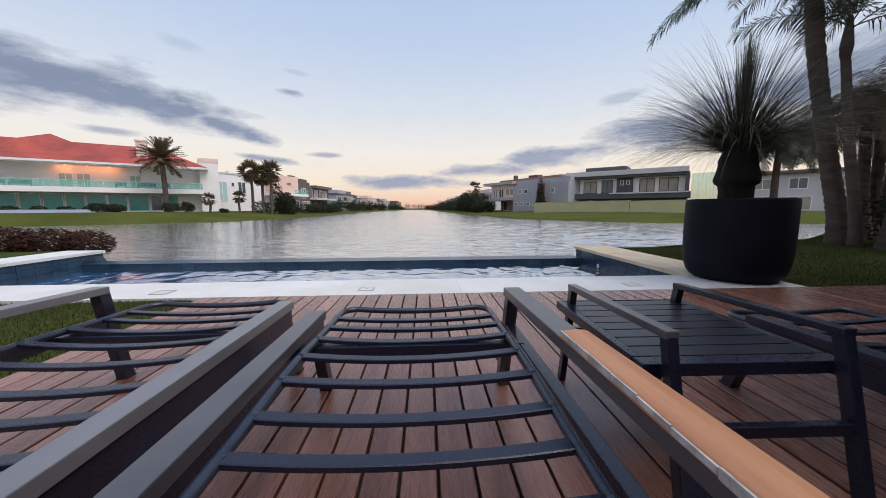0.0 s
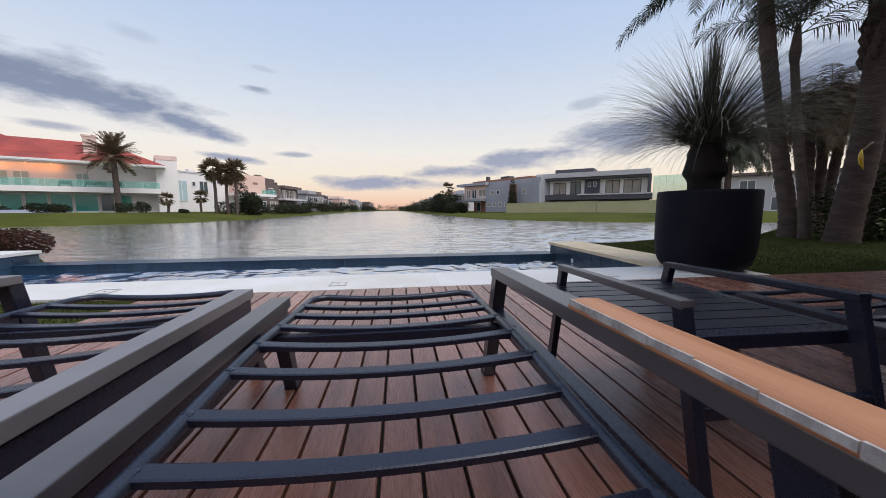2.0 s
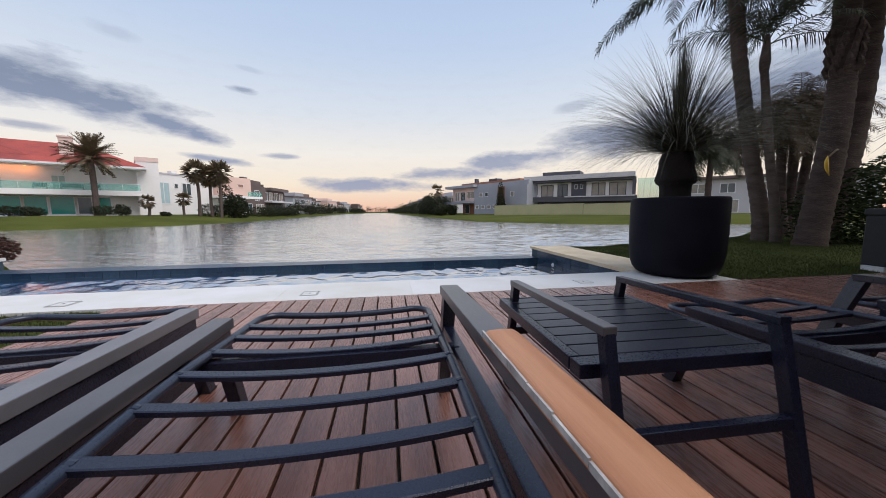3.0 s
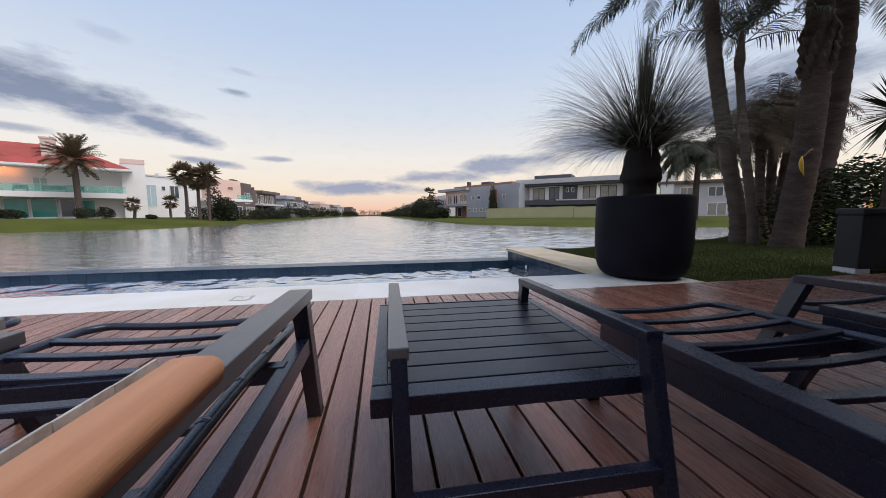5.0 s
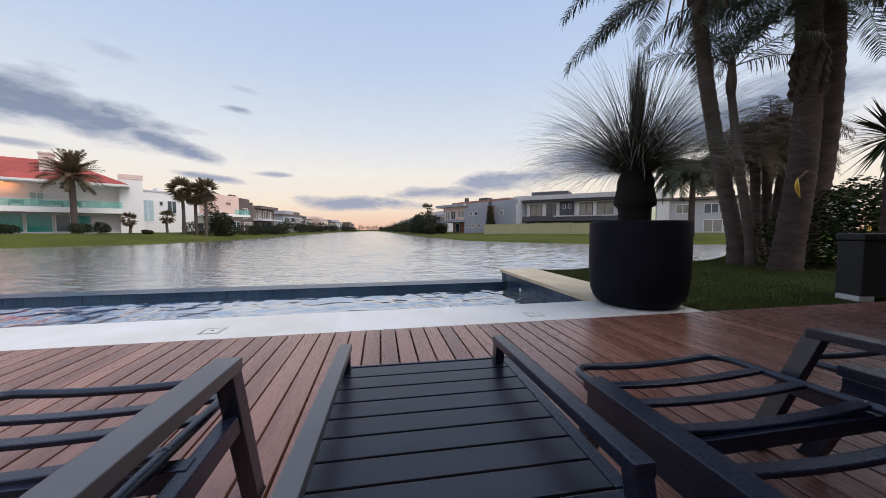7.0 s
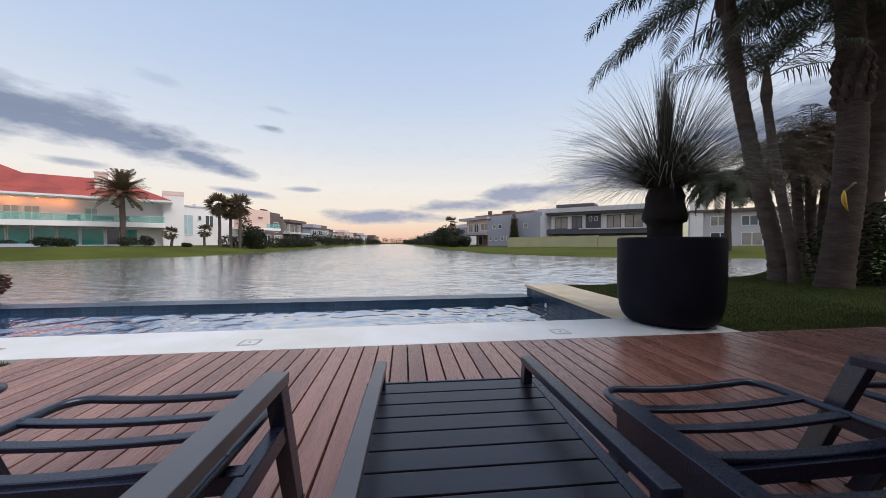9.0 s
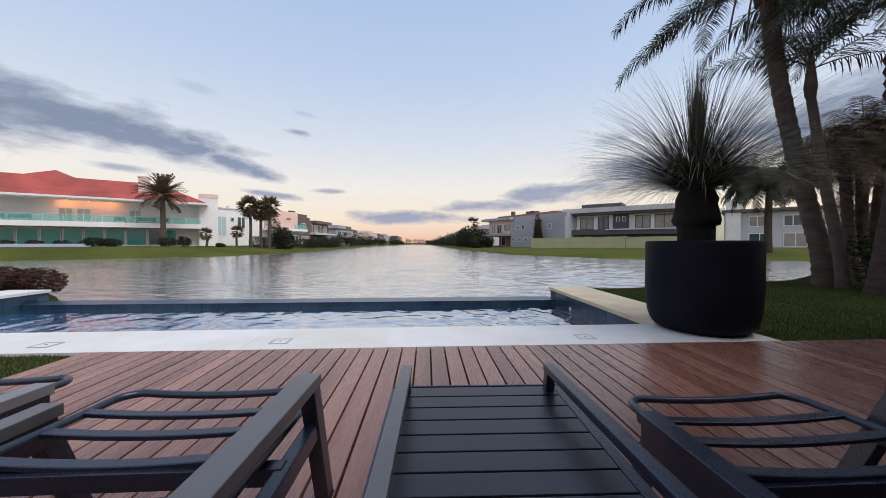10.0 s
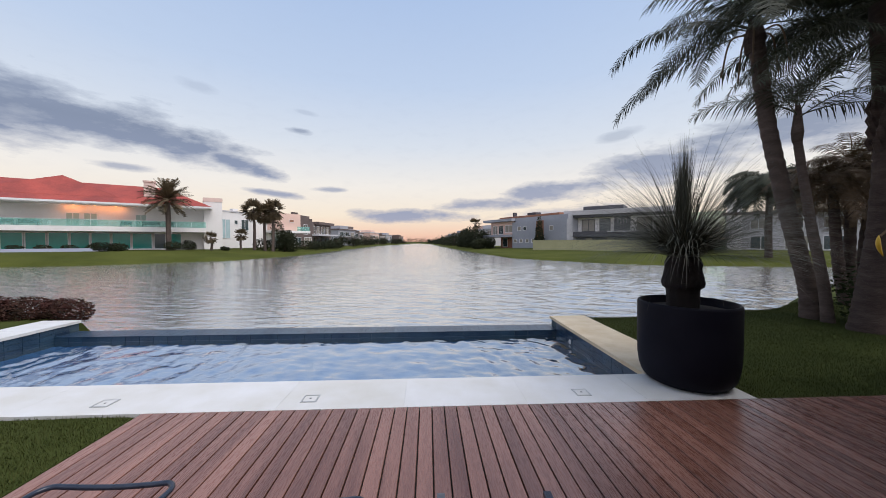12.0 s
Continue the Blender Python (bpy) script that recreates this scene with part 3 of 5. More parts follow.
            zc = arm_tip[2] + (arm_tip[1] - y) / (arm_tip[1] + 1.555) * (arm_near - arm_tip[2]) + 0.0285
            rows.append([bm.verts.new((ax + a * k, y, zc + b * (k if b > 0 else 1))) for a, b in prof])
        n = len(prof)
        for r0, r1 in zip(rows, rows[1:]):
            for k in range(n):
                bm.faces.new((r0[k], r0[(k + 1) % n], r1[(k + 1) % n], r1[k]))
        bm.faces.new(rows[0])
        bm.faces.new(rows[-1][::-1])
        pad = part("arm_pad", bm, TEAK, top, "bare orange teak arm pad with worn varnish", smooth=True)
        for k in range(7):
            y0 = -0.905 - k * 0.082
            z0 = zc + 0.002 - (7 - k) * 0.0014
            part("peeling_edge", bar((ax - 0.0465, y0, z0 + random.uniform(-0.002, 0.002)), (ax - 0.0465, y0 - 0.080, z0 + 0.002 + random.uniform(-0.002, 0.002)), 0.004, random.uniform(0.010, 0.018)), PEEL, pad, "peeling whitish varnish edge" if k == 0 else "")
    for x, y in ((rx, -0.045), (ax, -0.045), (rx, -1.46), (ax, -1.48)):
        part("foot_cap", box(x - 0.029, x + 0.029, y - 0.033, y + 0.033, 0.0, 0.012), RUBBER, top)
    return top


# left loungers get the greys with painted sky sheen, right ones stay dark
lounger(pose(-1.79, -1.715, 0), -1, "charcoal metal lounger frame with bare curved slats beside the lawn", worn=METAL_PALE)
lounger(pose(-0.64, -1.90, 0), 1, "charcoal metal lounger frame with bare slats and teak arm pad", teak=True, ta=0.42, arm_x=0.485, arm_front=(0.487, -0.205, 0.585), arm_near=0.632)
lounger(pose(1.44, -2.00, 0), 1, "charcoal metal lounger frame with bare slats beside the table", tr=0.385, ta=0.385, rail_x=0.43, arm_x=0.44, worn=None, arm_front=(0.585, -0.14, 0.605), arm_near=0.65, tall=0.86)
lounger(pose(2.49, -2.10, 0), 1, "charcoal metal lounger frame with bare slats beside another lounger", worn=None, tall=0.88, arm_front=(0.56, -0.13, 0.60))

# ---- side table ----
table = thing("side_table", "charcoal slatted metal side table with raised side rails", "table", pose(0.432, -1.938, 0, 0, 0, -1.2))
TX, TW, TN, TF = 0.270, 0.328, -0.772, -0.045
part("top_frame", box(-TW, TW, TN, TN + 0.055, 0.415, 0.457), METAL_DARK, table, bevel=0.003)
part("top_frame", box(-TW, TW, TF - 0.012, TF, 0.415, 0.457), METAL_DARK, table, bevel=0.003)
for sx in (-1, 1):
    part("top_frame", box(sx * TW, sx * (TW - 0.034), TN + 0.061, TF - 0.013, 0.415, 0.456), METAL_DARK, table, bevel=0.003)
pitch = (TF - TN - 0.074) / 8
for i in range(8):
    y = TN + 0.061 + 0.0035 + i * pitch
    part("slat", box(-TW + 0.035, TW - 0.035, y, y + pitch - 0.007, 0.436, 0.455), TABLE_SLAT, table, bevel=0.002)
part("support_bar", box(-0.03, 0.03, TN + 0.061, TF - 0.013, 0.416, 0.435), METAL_DARK, table)
for sx in (-1, 1):
    part("leg", bar((sx * TX, 0.0, 0.0), (sx * TX, -0.108, 0.535), 0.032, 0.040, up=(0, 1, 0.3)), METAL_DARK, table, bevel=0.004)
    part("leg", bar((sx * TX + 0.012, -0.905, 0.0), (sx * TX, -0.792, 0.556), 0.032, 0.040, up=(0, 1, 0.3)), METAL_DARK, table, bevel=0.004)
    # left rail lighter: sky sheen put into its colour
    part("side_rail", bar((sx * TX, -0.088, 0.541), (sx * TX, -0.812, 0.563), 0.040, 0.026), METAL_SKYLIT if sx < 0 else METAL_DARK, table, bevel=0.004)
part("stretcher", bar((-TX, -0.848, 0.285), (TX, -0.848, 0.285), 0.028, 0.036), METAL_DARK, table, bevel=0.003)
part("stretcher", bar((-TX, -0.062, 0.30), (TX, -0.062, 0.30), 0.028, 0.036), METAL_DARK, table, bevel=0.003)

# ---- coping details ----


def skimmer_cover(x, y):
    c = thing("drain_cover", "square steel-framed cover set into the white coping", "drain cover", pose(x, y, 0.0), "covers in the coping")
    o, i = 0.090, 0.077
    part("frame", box(-o, o, -o, -i, 0, 0.006), STEEL, c)
    part("frame", box(-o, o, i, o, 0, 0.006), STEEL, c)
    part("frame", box(-o, -i, -i, i, 0, 0.006), STEEL, c)
    part("frame", box(i, o, -i, i, 0, 0.006), STEEL, c)
    part("lid", box(-0.071, 0.071, -0.071, 0.071, 0, 0.005), STONE_WHITE, c, "white stone lid")
    part("finger_hole", lathe([(0.012, 0.0), (0.012, 0.0065), (0.008, 0.0065)], 12), RUBBER, c)


for x in (-3.57, -1.275, 1.94):
    skimmer_cover(x, 0.255)

jet = thing("pool_jet", "white round pool return nozzle in the tiled wall", "pool jet", pose(POOL_X1 - 0.006, 3.25, -0.30, 0, -90, 0))
part("flange", lathe([(0.048, 0.0), (0.048, 0.008), (0.040, 0.014), (0.022, 0.016)], 24), PLASTIC_WHITE, jet)
part("nozzle", lathe([(0.020, 0.010), (0.020, 0.026), (0.012, 0.028)], 16), PLASTIC_WHITE, jet)

# ---- planter with a grass tree ----
PX, PY = 3.475, 0.545
PS = Matrix.Scale(0.943, 4)
pot = thing("planter", "large round charcoal planter with a rounded base, on the coping", "planter", pose(PX, PY, 0.0) @ PS)
prof = [(0.40, 0.0), (0.455, 0.012), (0.50, 0.045), (0.54, 0.10), (0.572, 0.20), (0.590, 0.34), (0.598, 0.55), (0.598, 1.06), (0.594, 1.085), (0.584, 1.097), (0.572, 1.10),
        (0.560, 1.095), (0.553, 1.08), (0.550, 0.96)]
part("pot", lathe(prof, 72), POT_MAT, pot, smooth=True)
hose_pts = spline([(0.52, 0.22, 1.03), (0.60, 0.26, 1.09), (0.70, 0.20, 0.95), (0.72, 0.12, 0.70), (0.64, 0.0, 0.38), (0.585, -0.10, 0.20), (0.61, -0.16, 0.02)], 8)
part("irrigation_hose", tube(hose_pts, 0.009, 8), RUBBER, pot, "thin black irrigation hose looped over the rim", smooth=True)
soil = thing("soil", "dark potting soil in the planter", "soil", pose(PX, PY, 0) @ PS)
part("soil_bed", lathe([(0.548, 0.90), (0.548, 0.985), (0.45, 1.0), (0.25, 1.02), (0.02, 1.025)], 40), SOIL, soil)

plant = thing("grass_tree", "grass tree with stout dark stem, arching blades and upright spear", "plant", pose(PX - 0.06, PY, 0.943) @ PS)
stem_prof = [(0.185, -0.05), (0.195, 0.08), (0.19, 0.20), (0.20, 0.28), (0.245, 0.31), (0.255, 0.36), (0.24, 0.44), (0.215, 0.54), (0.22, 0.62), (0.18, 0.72), (0.09, 0.78)]
bm = bmesh.new()
rings = []
for r, z in stem_prof:
    rings.append([bm.verts.new((r * (1 + 0.05 * random.uniform(-1, 1)) * math.cos(k / 40 * math.tau), r * (1 + 0.05 * random.uniform(-1, 1)) * math.sin(k / 40 * math.tau), z + 0.012 * random.uniform(-1, 1))) for k in range(40)])
for r0, r1 in zip(rings, rings[1:]):
    for k in range(40):
        bm.faces.new((r0[k], r0[(k + 1) % 40], r1[(k + 1) % 40], r1[k]))
bm.faces.new(rings[-1])
part("stem", bm, STEM, plant, "dark fibrous stem with a swollen collar", smooth=True)


def blades(count, el_range, length, base_r, z0, droop, width, az_bias=None, spread=1.0):
    """Thin tapering blades that leave the crown at an elevation and bend under their weight."""
    vs, fs = [], []
    for _ in range(count):
        az = random.uniform(0, math.tau)
        el = radians(random.uniform(*el_range))
        ln = length * random.uniform(0.72, 1.08)
        d = droop * random.uniform(0.6, 1.4)
        w = width * random.uniform(0.7, 1.2)
        br = base_r * math.sqrt(random.random())
        p = Vector((br * math.cos(az), br * math.sin(az), z0 + random.uniform(-0.05, 0.08)))
        az += random.uniform(-0.25, 0.25) * spread
        twist = random.uniform(-0.25, 0.25) * spread
        segs, prev = 7, None
        for k in range(segs + 1):
            t = k / segs
            e = el - d * t ** 1.6
            dirv = Vector((math.cos(az + twist * t) * math.cos(e), math.sin(az + twist * t) * math.cos(e), math.sin(e)))
            if k:
                p = p + dirv * ln / segs
            side = Vector((-math.sin(az), math.cos(az), 0.0)) * w / 2 * (1 - 0.92 * t ** 1.5)
            upv = dirv.cross(side).normalized() * w * 0.30 * (1 - t)
            i = len(vs)
            vs.extend([tuple(p - side), tuple(p + upv), tuple(p + side)])
            if prev is not None:
                fs.extend([(prev, prev + 1, i + 1, i), (prev + 1, prev + 2, i + 2, i + 1)])
            prev = i
    return vs, fs


for nm, mat, args in (("skirt_grass", BLADE, (1150, (8, 47), 1.72, 0.17, 0.76, 0.80, 0.0075)), ("crown_grass", BLADE, (560, (34, 78), 1.62, 0.15, 0.74, 0.55, 0.007)),
                      ("dry_grass", BLADE_DRY, (60, (35, 65), 0.9, 0.18, 0.78, 0.8, 0.006)), ("spear", BLADE, (420, (86, 94), 1.48, 0.06, 0.74, 0.04, 0.0085))):
    v, f = blades(*args)
    mesh_part(nm, raw_mesh(nm, v, f), mat, plant)["kind"] = "stuff"

# ---- black storage box at the lawn edge ----
stor = thing("storage_box", "black woven garden box on white feet at the deck edge", "box", pose(6.44, 0.10, 0.0, 0, 0, -11) @ Matrix.Scale(0.9, 4))
part("body", box(0, 1.3, 0, 0.34, 0.055, 0.86), BOX_MAT, stor, bevel=0.02)
part("lid", box(-0.02, 1.32, -0.02, 0.36, 0.865, 0.97), BOX_MAT, stor, bevel=0.025)
for sx in (0.10, 1.20):
    part("foot", box(sx - 0.13, sx + 0.09, 0.0, 0.3, -0.04, 0.054), PLASTIC_WHITE, stor)

# ---- palms ----


def frond_mesh(name, up, droop, length, pairs, leaflet, hang, width=0.022, rach=0.016, ragged=0.25, start=0.16):
    """A feather frond along +x: a bending midrib with drooping leaflets on both sides."""
    vs, fs = [], []
    n = 16
    p, pts = Vector((0, 0, 0)), []
    for k in range(n + 1):
        e = up - droop * (k / n) ** 1.35
        d = Vector((math.cos(e), 0, math.sin(e)))
        pts.append((p.copy(), d))
        p = p + d * length / n
    for k, (q, d) in enumerate(pts):
        r = rach * (1 - 0.85 * k / n)
        u = Vector((-d.z, 0, d.x))
        for a in range(4):
            off = Vector((0, 1, 0)) * math.cos(a * math.pi / 2) * r + u * math.sin(a * math.pi / 2) * r
            vs.append(tuple(q + off))
        if k:
            b0, b1 = (k - 1) * 4, k * 4
            for a in range(4):
                fs.append((b0 + a, b0 + (a + 1) % 4, b1 + (a + 1) % 4, b1 + a))
    for j in range(pairs):
        t = start + (1 - start) * (j + random.uniform(0, 0.6)) / pairs
        idx = min(n - 1, int(t * n))
        q, d = pts[idx]
        q = q + d * (t * n - idx) * length / n
        u = Vector((-d.z, 0, d.x))
        ln = leaflet * (0.45 + 0.75 * math.sin(math.pi * min(1, t * 0.92 + 0.06)) ** 0.7) * random.uniform(1 - ragged, 1 + ragged)
        for s in (-1, 1):
            out = (d * random.uniform(0.35, 0.6) + Vector((0, s, 0)) * random.uniform(0.65, 0.9) + u * random.uniform(-0.15, 0.35)).normalized()
            h = hang * random.uniform(0.6, 1.3)
            a = q
            m = q + (out + Vector((0, 0, -h * 0.35))).normalized() * ln * 0.5
            e = m + (out + Vector((0, 0, -h * 1.3))).normalized() * ln * 0.5
            wv = d * width / 2
            i = len(vs)
            vs.extend([tuple(a - wv * 0.6), tuple(a + wv * 0.6), tuple(m + wv), tuple(m - wv), tuple(e)])
            fs.extend([(i, i + 1, i + 2, i + 3), (i + 3, i + 2, i + 4)])
    return raw_mesh(name, vs, fs)


def palm_trunk(ctrl, r0, r1, parent, mat, label, rings=60, step=0.012):
    pts = spline(ctrl, max(6, rings // (len(ctrl) - 1)))
    rad = []
    for i in range(len(pts)):
        t = i / (len(pts) - 1)
        rad.append((r0 + (r1 - r0) * t ** 0.7) * (1 + 0.10 * max(0, 1 - t * 9)) + (step if i % 2 else -step * 0.3))
    part("trunk", tube(pts, rad, 16, jitter=0.025), mat, parent, label, smooth=True)
    return pts[-1]


def crown(parent, at, meshes, count, mat, tilt=(-12, 12), name="frond", scale=(0.85, 1.1), start=0.0, sweep=360.0):
    for i in range(count):
        me = meshes[i % len(meshes)]
        az = start + i * sweep / count * (1.0 if sweep < 360 else 1.0) + random.uniform(-9, 9)
        if sweep == 360.0:
            az = start + i * 137.5 + random.uniform(-8, 8)
        m = Matrix.Translation(at) @ pose(random.uniform(-0.03, 0.03), random.uniform(-0.03, 0.03), random.uniform(-0.08, 0.08), random.uniform(-14, 14), random.uniform(*tilt), az) @ Matrix.Scale(random.uniform(*scale), 4)
        mesh_part(name, me, mat, parent, at=m)


QUEEN = [frond_mesh("queen_frond", radians(u), radians(dr), 3.0, 84, 0.44, 0.85, width=0.026) for u, dr in ((58, 88), (34, 90), (12, 72), (78, 80), (-12, 50), (46, 98))]
SMALL = [frond_mesh("slim_frond", radians(u), radians(dr), 1.9, 48, 0.40, 0.7, width=0.022) for u, dr in ((66, 75), (42, 80), (20, 75))]
PYGMY = [frond_mesh("pygmy_frond", radians(u), radians(dr), 1.5, 50, 0.27, 0.8, width=0.018) for u, dr in ((60, 110), (30, 100), (5, 85), (-25, 55))]
DROOPY = [frond_mesh("drooping_frond", radians(u), radians(dr), 4.2, 52, 0.80, 1.3, width=0.085, rach=0.04) for u, dr in ((55, 130), (25, 115), (0, 85))]

pa = thing("palm_tree", "tall queen palm with a leaning grey trunk and hanging feathery fronds", "palm tree", pose(8.55, 3.35, 0.05), "palms on the lawn")
top = palm_trunk([(0, 0, -0.1), (-0.12, 0, 0.8), (-0.42, 0, 1.8), (-0.85, -0.05, 3.1), (-1.22, -0.1, 4.4), (-1.52, -0.1, 6.25)], 0.175, 0.13, pa, BARK, "grey ringed trunk")
crown(pa, top, QUEEN, 25, FROND, tilt=(-14, 8))
part("crown_shaft", tube([top - Vector((0, 0, 0.5)), top - Vector((0, 0, 0.2)), top + Vector((0, 0, 0.25))], [0.15, 0.19, 0.08], 12), BARK_DARK, pa)
for i in range(5):
    part("fruit_stalk", tube(spline([top + Vector((0.1 * math.cos(i * 1.3), 0.1 * math.sin(i * 1.3), -0.1)), top + Vector((0.4 * math.cos(i * 1.3), 0.4 * math.sin(i * 1.3), -0.15)), top + Vector((0.55 * math.cos(i * 1.3), 0.55 * math.sin(i * 1.3), -0.9))], 5), 0.018, 6), FROND_DRY, pa)

pb = thing("palm_tree", "slender young palm with a pale trunk and a few upright fronds", "palm tree", pose(8.50, 2.98, 0.05), "palms on the lawn")
top = palm_trunk([(0, 0, -0.1), (-0.15, 0, 0.9), (-0.42, 0, 2.0), (-0.62, 0, 3.0), (-0.78, 0.0, 3.85)], 0.11, 0.07, pb, BARK, "pale slim trunk", step=0.005)
part("crown_shaft", tube([top - Vector((0, 0, 0.05)), top + Vector((0, 0, 0.15)), top + Vector((0, 0, 0.7))], [0.08, 0.10, 0.045], 12), BARK, pb, smooth=True)
crown(pb, top + Vector((0, 0, 0.5)), SMALL, 7, FROND, tilt=(-16, 0), scale=(0.8, 1.1))

pc = thing("palm_tree", "stout palm with thick dark trunk and old leaf bases", "palm tree", pose(8.42, 2.32, 0.05), "palms on the lawn")
top = palm_trunk([(0, 0, -0.15), (0.14, 0, 0.8), (0.30, 0, 1.8), (0.38, 0, 3.0), (0.36, 0, 4.0), (0.20, 0, 6.2)], 0.27, 0.19, pc, BARK_DARK, "thick dark trunk")
for k in range(34):
    a, z = k * 2.4, 3.45 + (k % 17) * 0.05
    base = Vector((0.37 + 0.19 * math.cos(a), 0.19 * math.sin(a), z))
    part("leaf_base", tube([base, base + Vector((0.07 * math.cos(a), 0.07 * math.sin(a), 0.16)), base + Vector((0.03 * math.cos(a), 0.03 * math.sin(a), 0.34))], [0.065, 0.055, 0.018], 6), BARK_DARK, pc)
crown(pc, top, QUEEN, 44, FROND, tilt=(-12, 12), scale=(0.9, 1.15))
curl = []
for k in range(9):
    t = k / 8
    curl.append((-0.22 + 0.10 * t - 0.05 * math.sin(t * 3), -0.30, 1.86 - 0.38 * t))
part("yellow_sheath", tube(curl, [0.006, 0.02, 0.03, 0.034, 0.034, 0.03, 0.024, 0.014, 0.005], 8), YELLOW, pc, "yellow curled flower sheath on the trunk", smooth=True)
part("dead_frond", tube(spline([(0.26, -0.15, 2.02), (0.0, -0.28, 1.98), (-0.20, -0.30, 1.84)], 5), 0.02, 6), FROND_DRY, pc)

pd = thing("palm_tree", "second stout palm leaning away behind the thick trunk", "palm tree", pose(9.40, 2.75, 0.04), "palms on the lawn")
top = palm_trunk([(0, 0, -0.15), (0.28, 0, 1.1), (0.54, 0, 2.3), (0.67, 0, 4.2), (0.60, 0, 6.3)], 0.25, 0.20, pd, BARK_DARK, "dark leaning trunk")
crown(pd, top, QUEEN, 42, FROND, tilt=(-12, 12))

pe = thing("palm_tree", "low clump palm with fine drooping fronds on two stems", "palm tree", pose(11.4, 4.75, 0.02), "palms on the lawn")
for k, (ox, oz) in enumerate(((0.0, 3.75), (-0.55, 3.3), (0.6, 3.35))):
    top = palm_trunk([(ox * 0.3, 0, -0.15), (ox * 0.6, 0.1, 1.2), (ox, 0.1, oz)], 0.14, 0.10, pe, BARK_DARK, "slim dark stem", rings=30)
    crown(pe, top, PYGMY, 56, FROND if k else FROND_DRY, tilt=(-10, 20))

pf = thing("palm_tree", "broad drooping palm on the far bank behind the trunks", "palm tree", pose(36.5, 30.8, -0.3), "palms on the far bank")
top = palm_trunk([(0, 0, -0.4), (-0.1, 0, 4.0), (0.05, 0, 7.8)], 0.34, 0.28, pf, BARK_DARK, "dark stem", rings=30)
crown(pf, top, DROOPY, 84, FROND, tilt=(-12, 14), scale=(0.95, 1.25))

yucca = thing("yucca", "spiky yucca with stiff dark sword leaves", "yucca", pose(8.6, 1.0, 0.0))
top = palm_trunk([(0, 0, -0.1), (0.05, 0, 1.2), (0.02, 0, 2.45)], 0.12, 0.09, yucca, BARK_DARK, "dark stem", rings=24)
v, f = [], []
for k in range(150):
    az, el = random.uniform(0, math.tau), radians(random.uniform(-55, 80))
    d = Vector((math.cos(az) * math.cos(el), math.sin(az) * math.cos(el), math.sin(el)))
    s = d.cross(Vector((0, 0, 1))).normalized() * 0.022
    o, ln = Vector(top), random.uniform(0.65, 0.95)
    i = len(v)
    v.extend([tuple(o - s * 0.6), tuple(o + s * 0.6), tuple(o + d * ln * 0.45 + s), tuple(o + d * ln * 0.45 - s), tuple(o + d * ln + Vector((0, 0, -0.06)))])
    f.extend([(i, i + 1, i + 2, i + 3), (i + 3, i + 2, i + 4)])
mesh_part("sword_leaves", raw_mesh("sword_leaves", v, f), FROND, yucca)["kind"] = "stuff"


def leaf_mass(name, blobs, count, size, hollow=0.55):
    """Many small leaves spread through uneven lumps."""
    vs, fs = [], []
    vol = [b[3] * b[4] * b[5] for b in blobs]
    for b, w in zip(blobs, vol):
        for _ in range(int(count * w / sum(vol))):
            d = Vector((random.gauss(0, 1), random.gauss(0, 1), random.gauss(0, 1))).normalized()
            r = hollow + (1 - hollow) * random.random() ** 0.6
            r *= 1 + 0.22 * noise.noise(d * 2.3 + Vector((b[0], b[1], b[2])))
            p = Vector((b[0] + d.x * b[3] * r, b[1] + d.y * b[4] * r, b[2] + d.z * b[5] * r))
            a = (d + Vector((random.gauss(0, 0.8), random.gauss(0, 0.8), random.gauss(0, 0.8)))).normalized()
            u = a.cross(Vector((0.3, 0.2, 1))).normalized()
            w2 = a.cross(u)
            s = size * random.uniform(0.6, 1.3)
            i = len(vs)
            vs.extend([tuple(p - u * s), tuple(p + w2 * s * 0.42), tuple(p + u * s), tuple(p - w2 * s * 0.42)])
            fs.append((i, i + 1, i + 2, i + 3))
    return raw_mesh(name, vs, fs)


def bush(at, blobs, count, size, mat, label, category="shrub", name="shrub", trunk=None, group=""):
    b = thing(name, label, category, pose(*at), group)
    if trunk:
        h, r = trunk
        part("trunk", tube([(0, 0, -0.3), (0.03, 0.02, h * 0.5), (0, 0, h)], [r, r * 0.8, r * 0.5], 8), BARK_DARK, b, smooth=True)
        for k in range(4):
            a = k * 1.7
            part("limb", tube([(0, 0, h * 0.6), (0.5 * math.cos(a) * h * 0.3, 0.5 * math.sin(a) * h * 0.3, h * 0.95)], [r * 0.5, r * 0.2], 6), BARK_DARK, b)
    else:
        for k in range(5):
            a = k * 1.3
            part("stem", tube([(0, 0, -0.12), (0.25 * blobs[0][3] * math.cos(a), 0.25 * blobs[0][4] * math.sin(a), blobs[0][2])], [0.03, 0.012], 5), BARK_DARK, b)
    mesh_part("crown", leaf_mass("crown", blobs, count, size), mat, b)["kind"] = "stuff"
    return b


flower_bush = bush((10.1, 2.3, 0.02), [(0, 0, 0.9, 1.2, 0.9, 0.95), (0.8, 0.2, 1.2, 0.9, 0.8, 0.9), (-0.9, 0.3, 0.7, 0.8, 0.7, 0.75), (2.2, 0, 1.1, 1.2, 0.9, 1.1)], 9000, 0.055, LEAF, "dense dark shrub with a few yellow flowers behind the palms")
